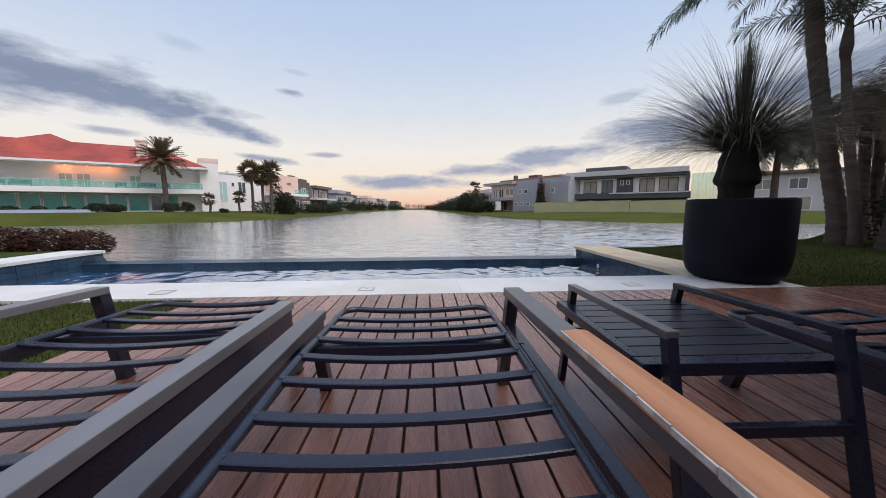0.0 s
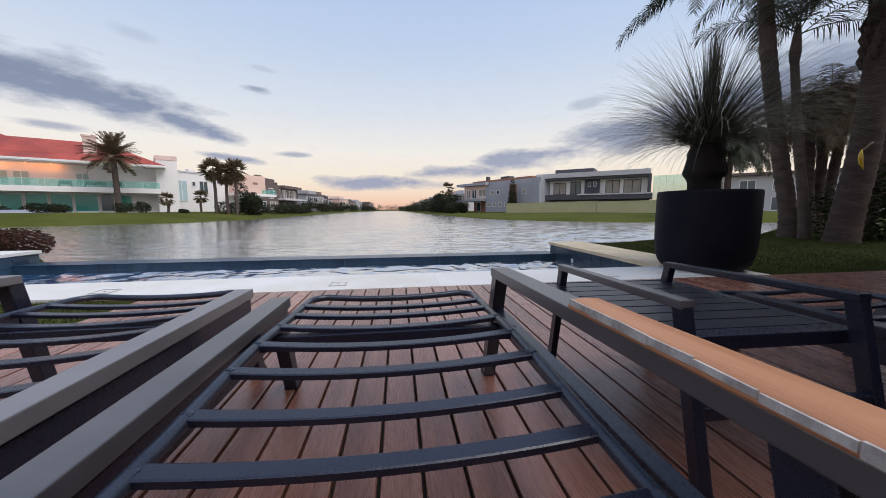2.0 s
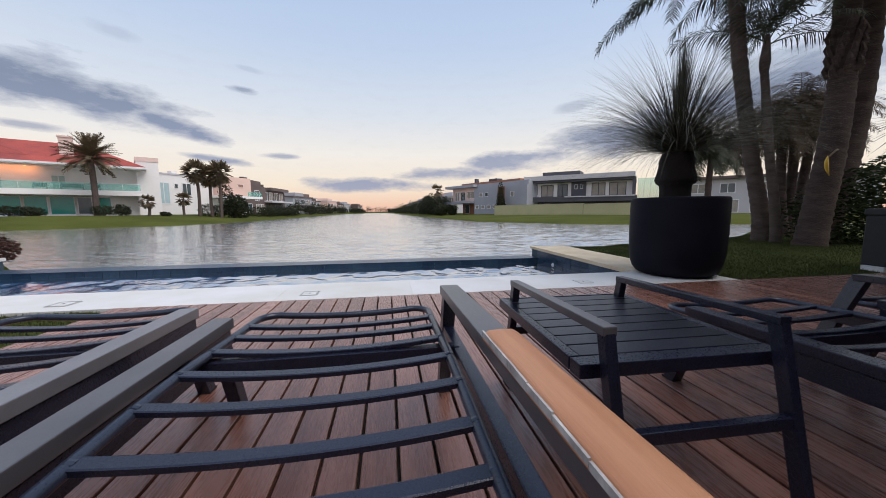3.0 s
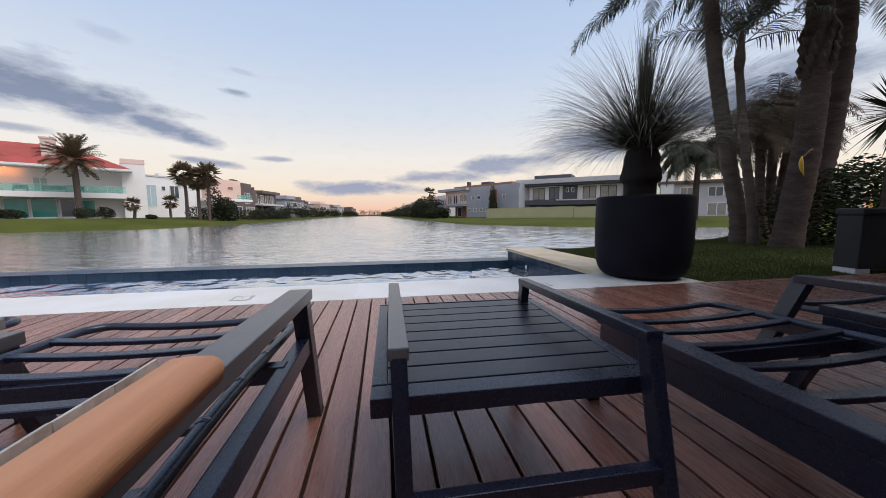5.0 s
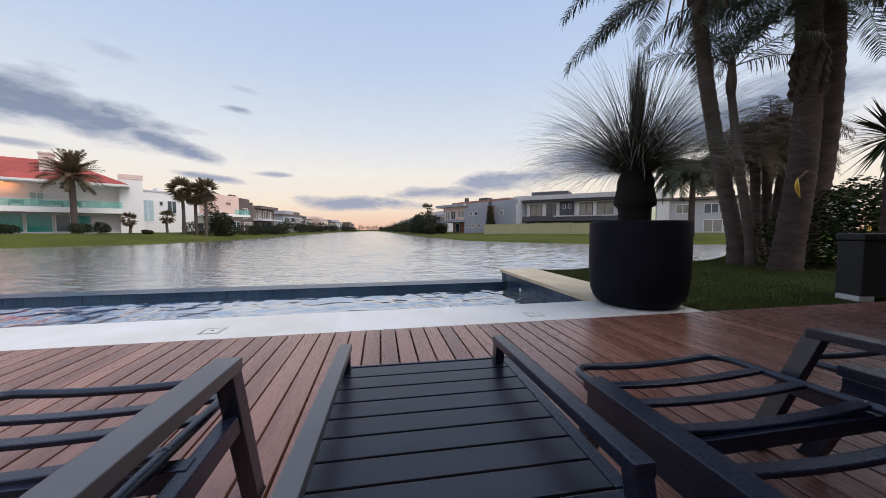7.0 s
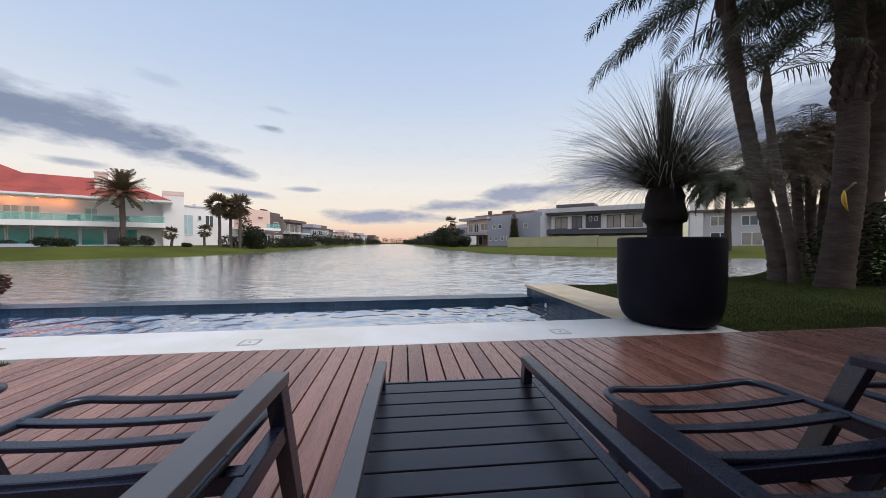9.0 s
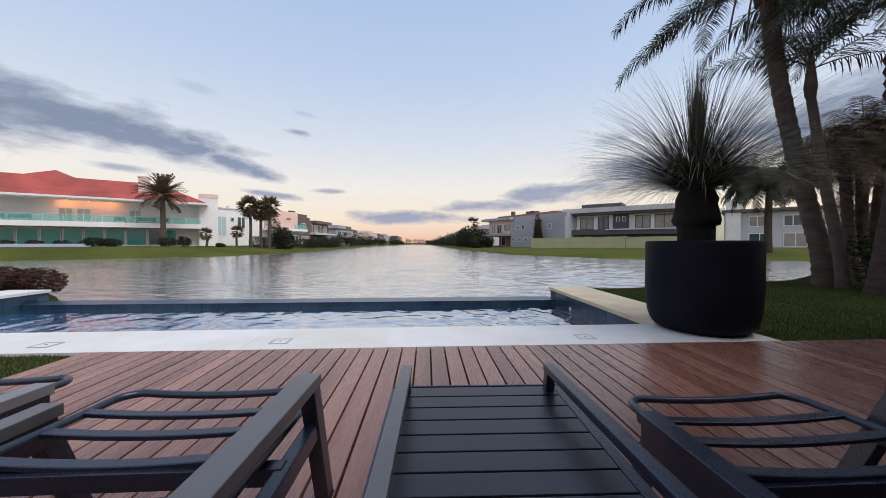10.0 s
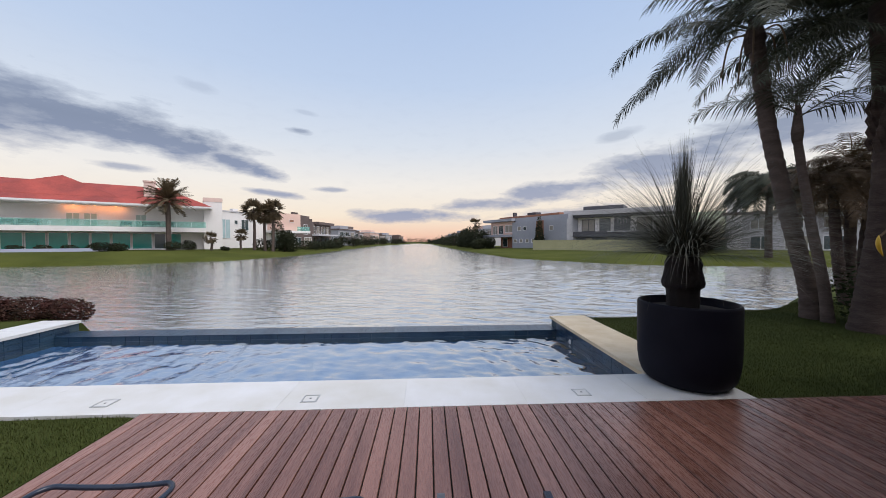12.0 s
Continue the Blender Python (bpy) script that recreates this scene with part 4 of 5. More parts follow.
for k in range(9):
    q = Vector((random.uniform(-1.4, 0.6), -0.75 + random.uniform(-0.12, 0.12), random.uniform(0.6, 1.5)))
    v, f = [], []
    for j in range(5):
        a = j / 5 * math.tau
        v.extend([(0, 0, 0), (0.045 * math.cos(a - 0.4), -0.02, 0.045 * math.sin(a - 0.4)), (0.06 * math.cos(a), -0.01, 0.06 * math.sin(a)), (0.045 * math.cos(a + 0.4), -0.02, 0.045 * math.sin(a + 0.4))])
        f.append((j * 4, j * 4 + 1, j * 4 + 2, j * 4 + 3))
    mesh_part("flower", raw_mesh("flower", v, f), YELLOW, flower_bush, at=Matrix.Translation(q))
bush((-9.75, 5.0, -0.05), [(0, 0, 0.20, 0.9, 0.38, 0.35), (0.85, 0.05, 0.18, 0.65, 0.36, 0.33), (-1.1, 0, 0.22, 0.9, 0.4, 0.36), (-2.4, 0, 0.22, 0.9, 0.4, 0.36)], 15000, 0.035, LEAF_RED, "clipped reddish-brown hedge beside the pool coping", "hedge", "hedge")

# ---- houses across the lake ----


def facade(name, label, left, right, z=0.0):
    """A house whose own x runs along its lake front from left to right and y goes back."""
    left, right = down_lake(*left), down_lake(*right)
    a = math.degrees(math.atan2(right[1] - left[1], right[0] - left[0]))
    return thing(name, label, "house", pose(left[0], left[1], z, 0, 0, a), "houses across the lake")


def block(h, name, mat, x0, x1, y0, y1, z0, z1, label=""):
    return part(name, box(x0, x1, y0, y1, z0, z1), mat, h, label)


def window(h, x0, x1, y, z0, z1, glass, frame_mat, panes=2, t=0.07, name="window"):
    """A framed window set a little into the wall plane y."""
    w = part(name, box(x0, x1, y - 0.02, y + 0.02, z0, z1), glass, h)
    bm = bmesh.new()
    for a, b in ((x0, x0 + t), (x1 - t, x1)):
        box(a, b, y - 0.07, y - 0.025, z0, z1, bm)
    for a, b in ((z0, z0 + t), (z1 - t, z1)):
        box(x0 + t, x1 - t, y - 0.07, y - 0.025, a, b, bm)
    part("frame", bm, frame_mat, w)
    for k in range(1, panes):
        x = x0 + (x1 - x0) * k / panes
        part("mullion", box(x - t / 2, x + t / 2, y - 0.065, y - 0.025, z0 + t, z1 - t), frame_mat, w)
    return w


# red-roofed white villa
v1 = facade("villa", "white two-storey villa with red hipped roof and glass balcony rail", (-67.4, 41.9), (-36.3, 62.0))
LX = 37.05


def U(u):
    return LX - u


block(v1, "end_wall", PLASTER, U(2.8), U(0.0), 0.0, 11.0, 0.0, 9.05)
block(v1, "end_cap", CHIMNEY_PINK, U(2.85), U(-0.05), -0.05, 11.0, 9.055, 9.75, "pinkish parapet cap")
block(v1, "wall", PLASTER, U(37), U(2.8), 1.6, 11.0, 0.0, 7.6)
block(v1, "plinth", PLASTER, U(37), U(2.8), 0.9, 1.6, 0.0, 0.72)
block(v1, "balcony_slab", PLASTER, U(37), U(2.5), -1.3, 1.6, 3.55, 4.30)
block(v1, "eave", PLASTER, U(37), U(1.6), -1.5, 12.0, 7.60, 7.95)
block(v1, "gutter", FRAME_WHITE, U(37), U(1.5), -1.62, -1.5, 7.72, 8.0)
edges = [9.82, 12.5, 14.9, 17.25, 19.5, 21.75, 24.0, 26.3, 28.6, 30.9, 33.2, 35.5]
for a, b in zip(edges, edges[1:]):
    g = window(v1, U(b) + 0.06, U(a) - 0.06, 1.5, 0.72, 3.40, GLASS_TEAL, FRAME_WHITE, 1, 0.10, "glazed_panel")
window(v1, U(9.7), U(8.1), 1.5, 0.75, 3.35, GLASS_DARK, FRAME_WHITE, 1, 0.10, "glazed_door")
window(v1, U(8.0), U(6.0), 1.5, 0.75, 3.35, GLASS_TEAL, FRAME_WHITE, 1, 0.10, "glazed_panel")
for a, b in ((18.3, 19.85), (16.4, 17.95), (10.55, 12.0), (26.4, 27.9), (30, 31.5)):
    window(v1, U(b), U(a), 1.58, 4.35, 6.45, BLIND, FRAME_WHITE, 2, 0.09)
for k in range(17):
    a = 2.5 + k * 2.03
    part("rail_pane", box(U(a + 2.0), U(a), -1.22, -1.19, 4.32, 5.30), RAIL_GLASS, v1)
block(v1, "rail_cap", FRAME_WHITE, U(37), U(2.5), -1.24, -1.17, 5.302, 5.34)
# hipped roof: four slopes with tile courses
bm = bmesh.new()
x0, x1, y0, y1, zr, ze = U(38), U(1.5), -1.6, 12.1, 11.55, 7.96
ra, rb = Vector((U(34), 5.2, zr)), Vector((U(8.5), 5.2, zr))
c = [Vector((x0, y0, ze)), Vector((x1, y0, ze)), Vector((x1, y1, ze)), Vector((x0, y1, ze))]
for quad in ((c[0], c[1], rb, ra), (c[1], c[2], rb), (c[2], c[3], ra, rb), (c[3], c[0], ra), (c[3], c[2], c[1], c[0])):
    bm.faces.new([bm.verts.new(q) for q in quad])
bmesh.ops.remove_doubles(bm, verts=list(bm.verts), dist=1e-4)
roof = part("roof", bm, ROOF_RED, v1, "weathered red clay tile roof")
bm = bmesh.new()
ap = Vector((U(20.8), 5.0, 12.5))
cc = [Vector((U(29.5), 0.2, 8.93)), Vector((U(13.5), 0.2, 8.93)), Vector((U(13.5), 10, 8.93)), Vector((U(29.5), 10, 8.93))]
for i in range(4):
    bm.faces.new([bm.verts.new(q) for q in (cc[i], cc[(i + 1) % 4], ap)])
part("hip_peak", bm, ROOF_RED, roof)
block(v1, "chimney", CHIMNEY_PINK, U(10.8), U(9.4), 1.0, 2.4, 8.4, 11.85)
block(v1, "chimney_cap", CHIMNEY_PINK, U(10.9), U(9.3), 0.9, 2.5, 11.86, 12.1)
for u in (14.2, 16.6, 18.9):
    lamp = part("eave_lamp", box(U(u) - 0.1, U(u) + 0.1, 1.1, 1.3, 7.56, 7.597), WARM_LAMP, v1, "warm glowing eave light")
for u, p in ((14.2, 20), (16.3, 13), (19.0, 22)):
    glow = new("eave_light", bpy.data.lights.new("eave_light", "AREA"))
    glow.data.energy, glow.data.shape, glow.data.size, glow.data.size_y, glow.data.color = p, "RECTANGLE", 2.0, 0.25, (1.0, 0.30, 0.08)
    glow.parent = v1
    glow.matrix_basis = pose(U(u), 0.75, 7.40, 45, 0, 0)
garden_wall = thing("garden_wall", "low pale blue-grey planter wall in front of the villa", "wall", v1.matrix_basis @ pose(0, -4.2, 0))
part("wall", box(U(37), U(14.0), 0, 0.4, -0.4, 1.02), PLASTER_BLUE, garden_wall)


def bench(h_at, w, label):
    b = thing("garden_bench", label, "bench", h_at, "balcony furniture")
    part("seat", box(0, w, -0.35, 0.35, 0.36, 0.46), FRAME_DARK, b)
    part("backrest", box(0, w, 0.27, 0.36, 0.47, 0.92), FRAME_DARK, b)
    for ax in (0.0, w - 0.08):
        part("armrest", box(ax, ax + 0.08, -0.35, 0.26, 0.47, 0.66), FRAME_DARK, b)
        for ly in (-0.33, 0.27):
            part("leg", box(ax, ax + 0.08, ly, ly + 0.08, 0.0, 0.358), FRAME_DARK, b)


for u, w, z in ((13.6, 1.3, 4.302), (11.0, 2.3, 4.302), (24.2, 2.0, 4.302), (25.8, 1.2, 4.302), (8.0, 1.0, 4.302)):
    bench(v1.matrix_basis @ pose(U(u), 0.2, z), w, "dark rattan seat on the villa balcony")

# white modern house behind three palms
v2 = facade("house", "white flat-roofed house with a pinkish upper block", (-41.5, 69.0), (-29.4, 90.6))
block(v2, "wall", PLASTER, 0, 8.2, 0, 10, 0, 8.1)
block(v2, "parapet", PLASTER_LIGHT, -0.1, 8.3, -0.1, 10.1, 8.11, 8.4)
block(v2, "upper_block", PLASTER_WARM, 12.5, 20.6, -0.8, 9, 4.6, 8.75, "pinkish rendered upper block")
block(v2, "link", PLASTER, 8.2, 12.5, 0.8, 9, 0, 7.7)
block(v2, "lower_wall", PLASTER, 12.5, 20.2, 0.6, 9, 0, 4.0)
block(v2, "balcony_slab", PLASTER, 11.8, 23.0, -1.6, 5, 4.02, 4.58)
window(v2, 0.4, 3.4, -0.01, 2.6, 6.6, GLASS_PALE, FRAME_WHITE, 3, 0.1)
window(v2, 4.3, 5.0, -0.01, 5.6, 6.5, GLASS_DARK, FRAME_WHITE, 1, 0.08)
window(v2, 5.7, 7.4, -0.01, 4.3, 6.7, GLASS_DARK, FRAME_WHITE, 2, 0.09)
window(v2, 13.4, 16.6, 0.59, 0.8, 3.6, BLIND, FRAME_WHITE, 3, 0.1)
window(v2, 17.0, 19.8, 0.59, 0.8, 3.6, CURTAIN, FRAME_WHITE, 2, 0.1)
window(v2, 17.2, 18.6, -0.81, 6.6, 7.3, BRICK_RED, FRAME_WHITE, 1, 0.06)
for k in range(3):
    part("rail_pane", box(19.0 + k * 1.3, 20.25 + k * 1.3, -1.55, -1.52, 4.6, 5.6), RAIL_GLASS, v2)
block(v2, "chimney", PLASTER, 6.5, 7.6, 4, 5.2, 8.41, 9.3)

# brown house
v3 = facade("house", "brown and white flat-roofed house with stacked terraces", (-34.8, 93.0), (-30.5, 126.0))
block(v3, "wall", PLASTER_BROWN, 0, 13, 0, 12, 0, 8.0)
block(v3, "roof_block", PLASTER_BROWN, 6.5, 12.5, 1, 9, 8.0, 9.6)
block(v3, "wing", PLASTER_BROWN, 13, 29, 1.2, 12, 0, 7.4)
block(v3, "wing_top", PLASTER_BROWN, 16, 28.5, -0.4, 11, 7.41, 8.2)
block(v3, "terrace_slab", PLASTER_LIGHT, 12, 27, -2.2, 1.2, 3.7, 4.2)
window(v3, 2.0, 4.2, -0.01, 4.6, 6.8, CURTAIN, FRAME_WHITE, 2, 0.12)
window(v3, 6.6, 9.2, -0.01, 4.0, 6.9, GLASS_DARK, FRAME_WHITE, 2, 0.12)
window(v3, 1.5, 5.0, -0.01, 0.9, 3.2, GLASS_DARK, FRAME_WHITE, 2, 0.12)
window(v3, 7.0, 11.5, -0.01, 0.9, 3.2, CURTAIN, FRAME_WHITE, 3, 0.12)
for k in range(4):
    window(v3, 14 + k * 3.6, 16.6 + k * 3.6, 1.19, 4.4, 6.9, (GLASS_DARK, CURTAIN)[k % 2], FRAME_WHITE, 2, 0.12)
    window(v3, 14 + k * 3.6, 16.6 + k * 3.6, 1.19, 0.9, 3.3, GLASS_DARK, FRAME_DARK, 2, 0.12)
for xx in (9.0, 10.6, 20.0):
    block(v3, "chimney", PLASTER_BROWN, xx, xx + 0.7, 4, 5, 9.61 if xx < 12 else 8.21, 10.7 if xx < 12 else 9.4)

# grey modern house behind the yellow wall
r1 = facade("house", "dark grey and white modern house with a long framed upper floor", (33.0, 74.35), (50.2, 59.2), -0.2)
block(r1, "lower_wall", PLASTER_DARK, 0.6, 22.4, 1.0, 11, 0, 2.9)
block(r1, "wall", PLASTER, 0.3, 22.0, 0.9, 11, 4.1, 7.2)
block(r1, "floor_band", PLASTER_DARK, -0.4, 22.9, -0.6, 11, 2.95, 4.08, "dark grey floor band")
block(r1, "roof_frame", PLASTER_DARK, -0.4, 22.6, -0.6, 11, 7.22, 7.75)
block(r1, "roof_band", PLASTER_LIGHT, 0.0, 22.4, -0.9, 11, 7.76, 8.75, "pale grey roof band")
block(r1, "side_frame", PLASTER_DARK, -0.4, 0.28, -0.6, 3, 4.09, 7.21)
block(r1, "side_frame", PLASTER_DARK, 22.0, 22.6, -0.6, 3, 4.09, 7.21)
block(r1, "grey_bay", PLASTER_DARK, 10.2, 13.2, 0.4, 0.9, 4.1, 7.2)
block(r1, "roof_plant_room", PLASTER_DARK, 3.4, 11.6, 2.5, 8, 8.76, 9.85)
block(r1, "terrace_rail", PLASTER_LIGHT, 9.0, 22.6, -0.75, -0.62, 3.9, 4.15)
window(r1, 0.9, 2.7, 0.89, 4.7, 6.8, GLASS_DARK, FRAME_DARK, 2, 0.10)
window(r1, 3.5, 6.3, 0.89, 4.12, 6.8, CURTAIN, FRAME_DARK, 2, 0.13)
window(r1, 7.2, 9.4, 0.89, 4.12, 6.9, GLASS_DARK, FRAME_DARK, 2, 0.13)
window(r1, 10.9, 11.5, 0.39, 5.7, 6.7, GLASS_DARK, FRAME_WHITE, 1, 0.06)
window(r1, 12.0, 12.6, 0.39, 5.7, 6.7, GLASS_DARK, FRAME_WHITE, 1, 0.06)
window(r1, 14.3, 17.0, 0.89, 4.12, 6.9, CURTAIN, FRAME_DARK, 2, 0.13)
window(r1, 17.7, 20.9, 0.89, 4.12, 6.9, CURTAIN, FRAME_DARK, 2, 0.13)
for k in range(5):
    window(r1, 2.0 + k * 2.2, 3.6 + k * 2.2, 0.99, 1.2, 2.8, (GLASS_DARK, CURTAIN)[k % 2], FRAME_DARK, 1, 0.1)

bw = facade("boundary_wall", "pale yellow rendered boundary wall along the lake bank", (24.6, 71.5), (36.3, 39.3), -0.75)
tagged(bw, category="wall")
block(bw, "wall_panel", YELLOW_WALL, 0, 22.75, 0, 0.25, 0.0, 2.70)
block(bw, "wall_panel", YELLOW_WALL, 22.85, 34, 0, 0.25, 0.0, 2.60)
block(bw, "joint", PLASTER_BROWN, 22.76, 22.84, 0.03, 0.2, 0.0, 2.65)
block(bw, "coping", YELLOW_WALL, -0.05, 22.75, -0.04, 0.29, 2.705, 2.78)
block(bw, "coping", YELLOW_WALL, 22.85, 34.0, -0.04, 0.29, 2.605, 2.68)

# grey house with a terracotta roof edge
r2 = facade("house", "grey two-storey house with terracotta cladding and a deep balcony", (18.8, 100.5), (29.9, 76.7), -0.1)
block(r2, "wall", PLASTER_GREY, 13.0, 31.0, 0, 10, 0, 6.9)
block(r2, "upper_front", PLASTER_WARM, 3.0, 13.0, 0.6, 10, 3.7, 7.3)
block(r2, "lower_front", BRICK_RED, 6.0, 13.0, 1.8, 10, 0, 3.0)
block(r2, "balcony_slab", PLASTER_GREY, -1.5, 13.0, -1.0, 8, 3.05, 3.68)
block(r2, "roof_band", PLASTER_GREY, 1.0, 13.6, -0.8, 10, 7.32, 8.0)
block(r2, "roof_edge", BRICK_RED, 5.0, 27.0, 2.2, 10, 8.01, 8.7, "terracotta roof edge")
block(r2, "roof_deck", PLASTER_GREY, 13.7, 31.0, 0.5, 10, 6.92, 8.0)
block(r2, "cladding", BRICK_RED, 21.8, 24.2, -0.08, 0, 0, 6.9)
block(r2, "chimney", PLASTER_DARK, 8.6, 9.3, 4, 5, 8.71, 10.0)
block(r2, "chimney", PLASTER_DARK, 14.5, 17.5, 4, 6, 8.71, 9.5)
window(r2, 4.0, 6.0, 0.59, 3.8, 6.3, CURTAIN, FRAME_WHITE, 2, 0.1)
window(r2, 6.6, 8.6, 0.59, 3.8, 6.3, GLASS_DARK, FRAME_WHITE, 2, 0.1)
window(r2, 9.4, 12.6, 0.59, 4.3, 6.3, CURTAIN, FRAME_WHITE, 2, 0.1)
window(r2, 15.0, 16.4, -0.01, 4.6, 5.7, CURTAIN, FRAME_WHITE, 1, 0.1)
window(r2, 17.2, 18.4, -0.01, 4.6, 5.7, GLASS_DARK, FRAME_WHITE, 1, 0.1)
window(r2, 26.0, 27.2, -0.01, 4.4, 5.6, CURTAIN, FRAME_WHITE, 1, 0.1)
for k in range(4):
    window(r2, 13.6 + k * 2.2, 14.9 + k * 2.2, -0.01, 1.5, 2.5, CURTAIN, FRAME_WHITE, 1, 0.1)
window(r2, 7.0, 9.0, 1.79, 0.3, 2.8, GLASS_DARK, FRAME_WHITE, 1, 0.1)
block(r2, "post", PLASTER, 0.5, 0.9, 0, 0.4, 0, 3.04)
block(r2, "post", PLASTER, 4.5, 4.9, 0, 0.4, 0, 3.04)

# pale house with a glazed bay, seen past the planter
r0 = facade("house", "pale house with a tall glazed bay behind the palms", (52.0, 57.0), (72.0, 36.0), -0.2)
block(r0, "wall", PLASTER_LIGHT, 3.0, 29.0, 0, 10, 0, 6.4)
block(r0, "roof_slab", PLASTER_BROWN, 2.6, 29.4, -0.8, 10.4, 6.42, 6.9)
block(r0, "tower", PLASTER, 3.2, 5.2, -0.6, 3, 0, 8.9)
for k in range(5):
    part("bay_pane", box(-2.4 + k * 1.1, -1.35 + k * 1.1, -0.3, -0.26, 0.2, 7.3), BAY_GLASS, r0)
    block(r0, "bay_post", FRAME_WHITE, -1.345 + k * 1.1, -1.305 + k * 1.1, -0.32, -0.24, 0.1, 7.4)
for k in range(5):
    window(r0, 6.2 + k * 4.2, 9.0 + k * 4.2, -0.01, 0.5, 2.8, (GLASS_DARK, CURTAIN)[k % 2], FRAME_WHITE, 2, 0.12)
    window(r0, 6.2 + k * 4.2, 8.4 + k * 4.2, -0.01, 3.9, 5.7, (CURTAIN, GLASS_DARK)[k % 2], FRAME_WHITE, 2, 0.12)

# ---- rows of houses and trees receding on both banks ----
random.seed(11)


def small_house(x, y, face, w, h, wall, roofm, label):
    """face: -1 on the left bank, 1 on the right bank; the front looks at the lake."""
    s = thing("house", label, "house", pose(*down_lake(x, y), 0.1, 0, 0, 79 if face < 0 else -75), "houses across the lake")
    part("wall", box(0, w, 0, 9, 0, h), wall, s)
    part("roof", box(-0.4, w + 0.4, -0.5, 9.4, h + 0.01, h + 0.45), roofm, s)
    part("upper_block", box(w * 0.25, w * 0.7, 1.2, 8, h + 0.46, h + 1.9), wall, s)
    for fl in (0.9, 3.9):
        for k in range(3):
            xx = w * (0.08 + 0.31 * k)
            window(s, xx, xx + w * 0.2, -0.01, fl, fl + 2.0, random.choice((GLASS_DARK, CURTAIN)), FRAME_WHITE, 2, 0.12)
    part("balcony_slab", box(w * 0.05, w * 0.95, -1.4, -0.02, 3.2, 3.6), roofm, s)
    return s


walls = [(PLASTER_GREY, "grey"), (PLASTER_BROWN, "brown"), (PLASTER_LIGHT, "pale grey"), (PLASTER_WARM, "pinkish"), (PLASTER_BROWN, "dark brown")]
for i, y in enumerate((140, 166, 194, 226, 262, 304, 352)):
    m, nm = walls[i % 5]
    small_house(left_bank(y) - 9 - (i % 3) * 2, y, -1, 17, 6.6 + (i % 2) * 0.8, m, (PLASTER_BROWN, PLASTER_LIGHT)[i % 2], f"{nm} flat-roofed house far along the bank")
for i, y in enumerate((142, 170, 202, 240, 284, 336)):
    m, nm = walls[(i + 2) % 5]
    small_house(right_bank(y) + 13 + (i % 3) * 2, y, 1, 17, 6.2 + (i % 2) * 0.8, m, (PLASTER_LIGHT, PLASTER_BROWN)[i % 2], f"{nm} flat-roofed house far along the bank")


def on_ground(x, y):
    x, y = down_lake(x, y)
    return (x, y, ground_z(x, y))


def tree(x, y, h, r, label="rounded dark tree on the lake bank", count=1500, conical=False):
    if conical:
        blobs = [(0, 0, h * t, r * (1.05 - t * 0.75), r * (1.05 - t * 0.75), h * 0.17) for t in (0.25, 0.42, 0.58, 0.74, 0.88)]
    else:
        blobs = [(random.uniform(-0.5, 0.5) * r, random.uniform(-0.5, 0.5) * r, h * random.uniform(0.18, 0.75), r * random.uniform(0.5, 0.8), r * random.uniform(0.5, 0.8), h * random.uniform(0.18, 0.30)) for _ in range(8)] + [(0, 0, h * 0.2, r * 0.8, r * 0.8, h * 0.22)]
    return bush(on_ground(x, y), blobs, count, 0.05 * r + 0.10, LEAF_FAR, label, "tree", "tree", (h * 0.6, 0.06 * r + 0.06), "trees on the lake banks")


DATE = [frond_mesh("date_frond", radians(u), radians(dr), 3.6, 46, 0.44, 0.12, width=0.075, rach=0.05) for u, dr in ((84, 40), (62, 48), (42, 50), (22, 48), (2, 40), (-20, 30))]
dp = thing("palm_tree", "big date palm with dense round crown before the villa", "palm tree", pose(*on_ground(-39.2, 53.2)), "palms on the far bank")
top = palm_trunk([(0, 0, -0.3), (0.05, 0, 3.5), (0, 0, 7.4)], 0.34, 0.32, dp, BARK, "thick brown trunk", rings=40, step=0.03)
crown(dp, top + Vector((0, 0, 0.4)), DATE, 84, FROND_FAR, tilt=(-10, 14), scale=(0.85, 1.08))


def fan_palm(x, y, h, r, leaves=60, label="fan palm with a shaggy crown on the far bank", tr=0.22):
    p = thing("palm_tree", label, "palm tree", pose(*on_ground(x, y)), "palms on the far bank")
    top = palm_trunk([(0, 0, -0.3), (random.uniform(-0.2, 0.2), 0, h * 0.5), (random.uniform(-0.25, 0.25), 0, h)], tr * 1.2, tr, p, BARK, "brown trunk", rings=24, step=0.02)
    for k in range(leaves):
        az, el = k * 2.4, radians(random.uniform(-70, 85))
        v, f = [], []
        d = Vector((math.cos(az) * math.cos(el), math.sin(az) * math.cos(el), math.sin(el)))
        sd = d.cross(Vector((0, 0, 1))).normalized()
        o = top + d * r * 0.45
        for j in range(11):
            a = (j - 5) / 5 * 1.25
            dd = (d * math.cos(a) + sd * math.sin(a) + Vector((0, 0, -0.25))).normalized()
            w = dd.cross(d + Vector((0.01, 0.02, 0.05))).cross(dd).normalized() * 0.075 * r
            i = len(v)
            v.extend([tuple(o - w), tuple(o + w), tuple(o + dd * r * 0.55)])
            f.append((i, i + 1, i + 2))
        i = len(v)
        v.extend([tuple(top - sd * 0.03), tuple(top + sd * 0.03), tuple(o)])
        f.append((i, i + 1, i + 2))
        mesh_part("fan_leaf", raw_mesh("fan_leaf", v, f), FROND_FAR, p)
    return p


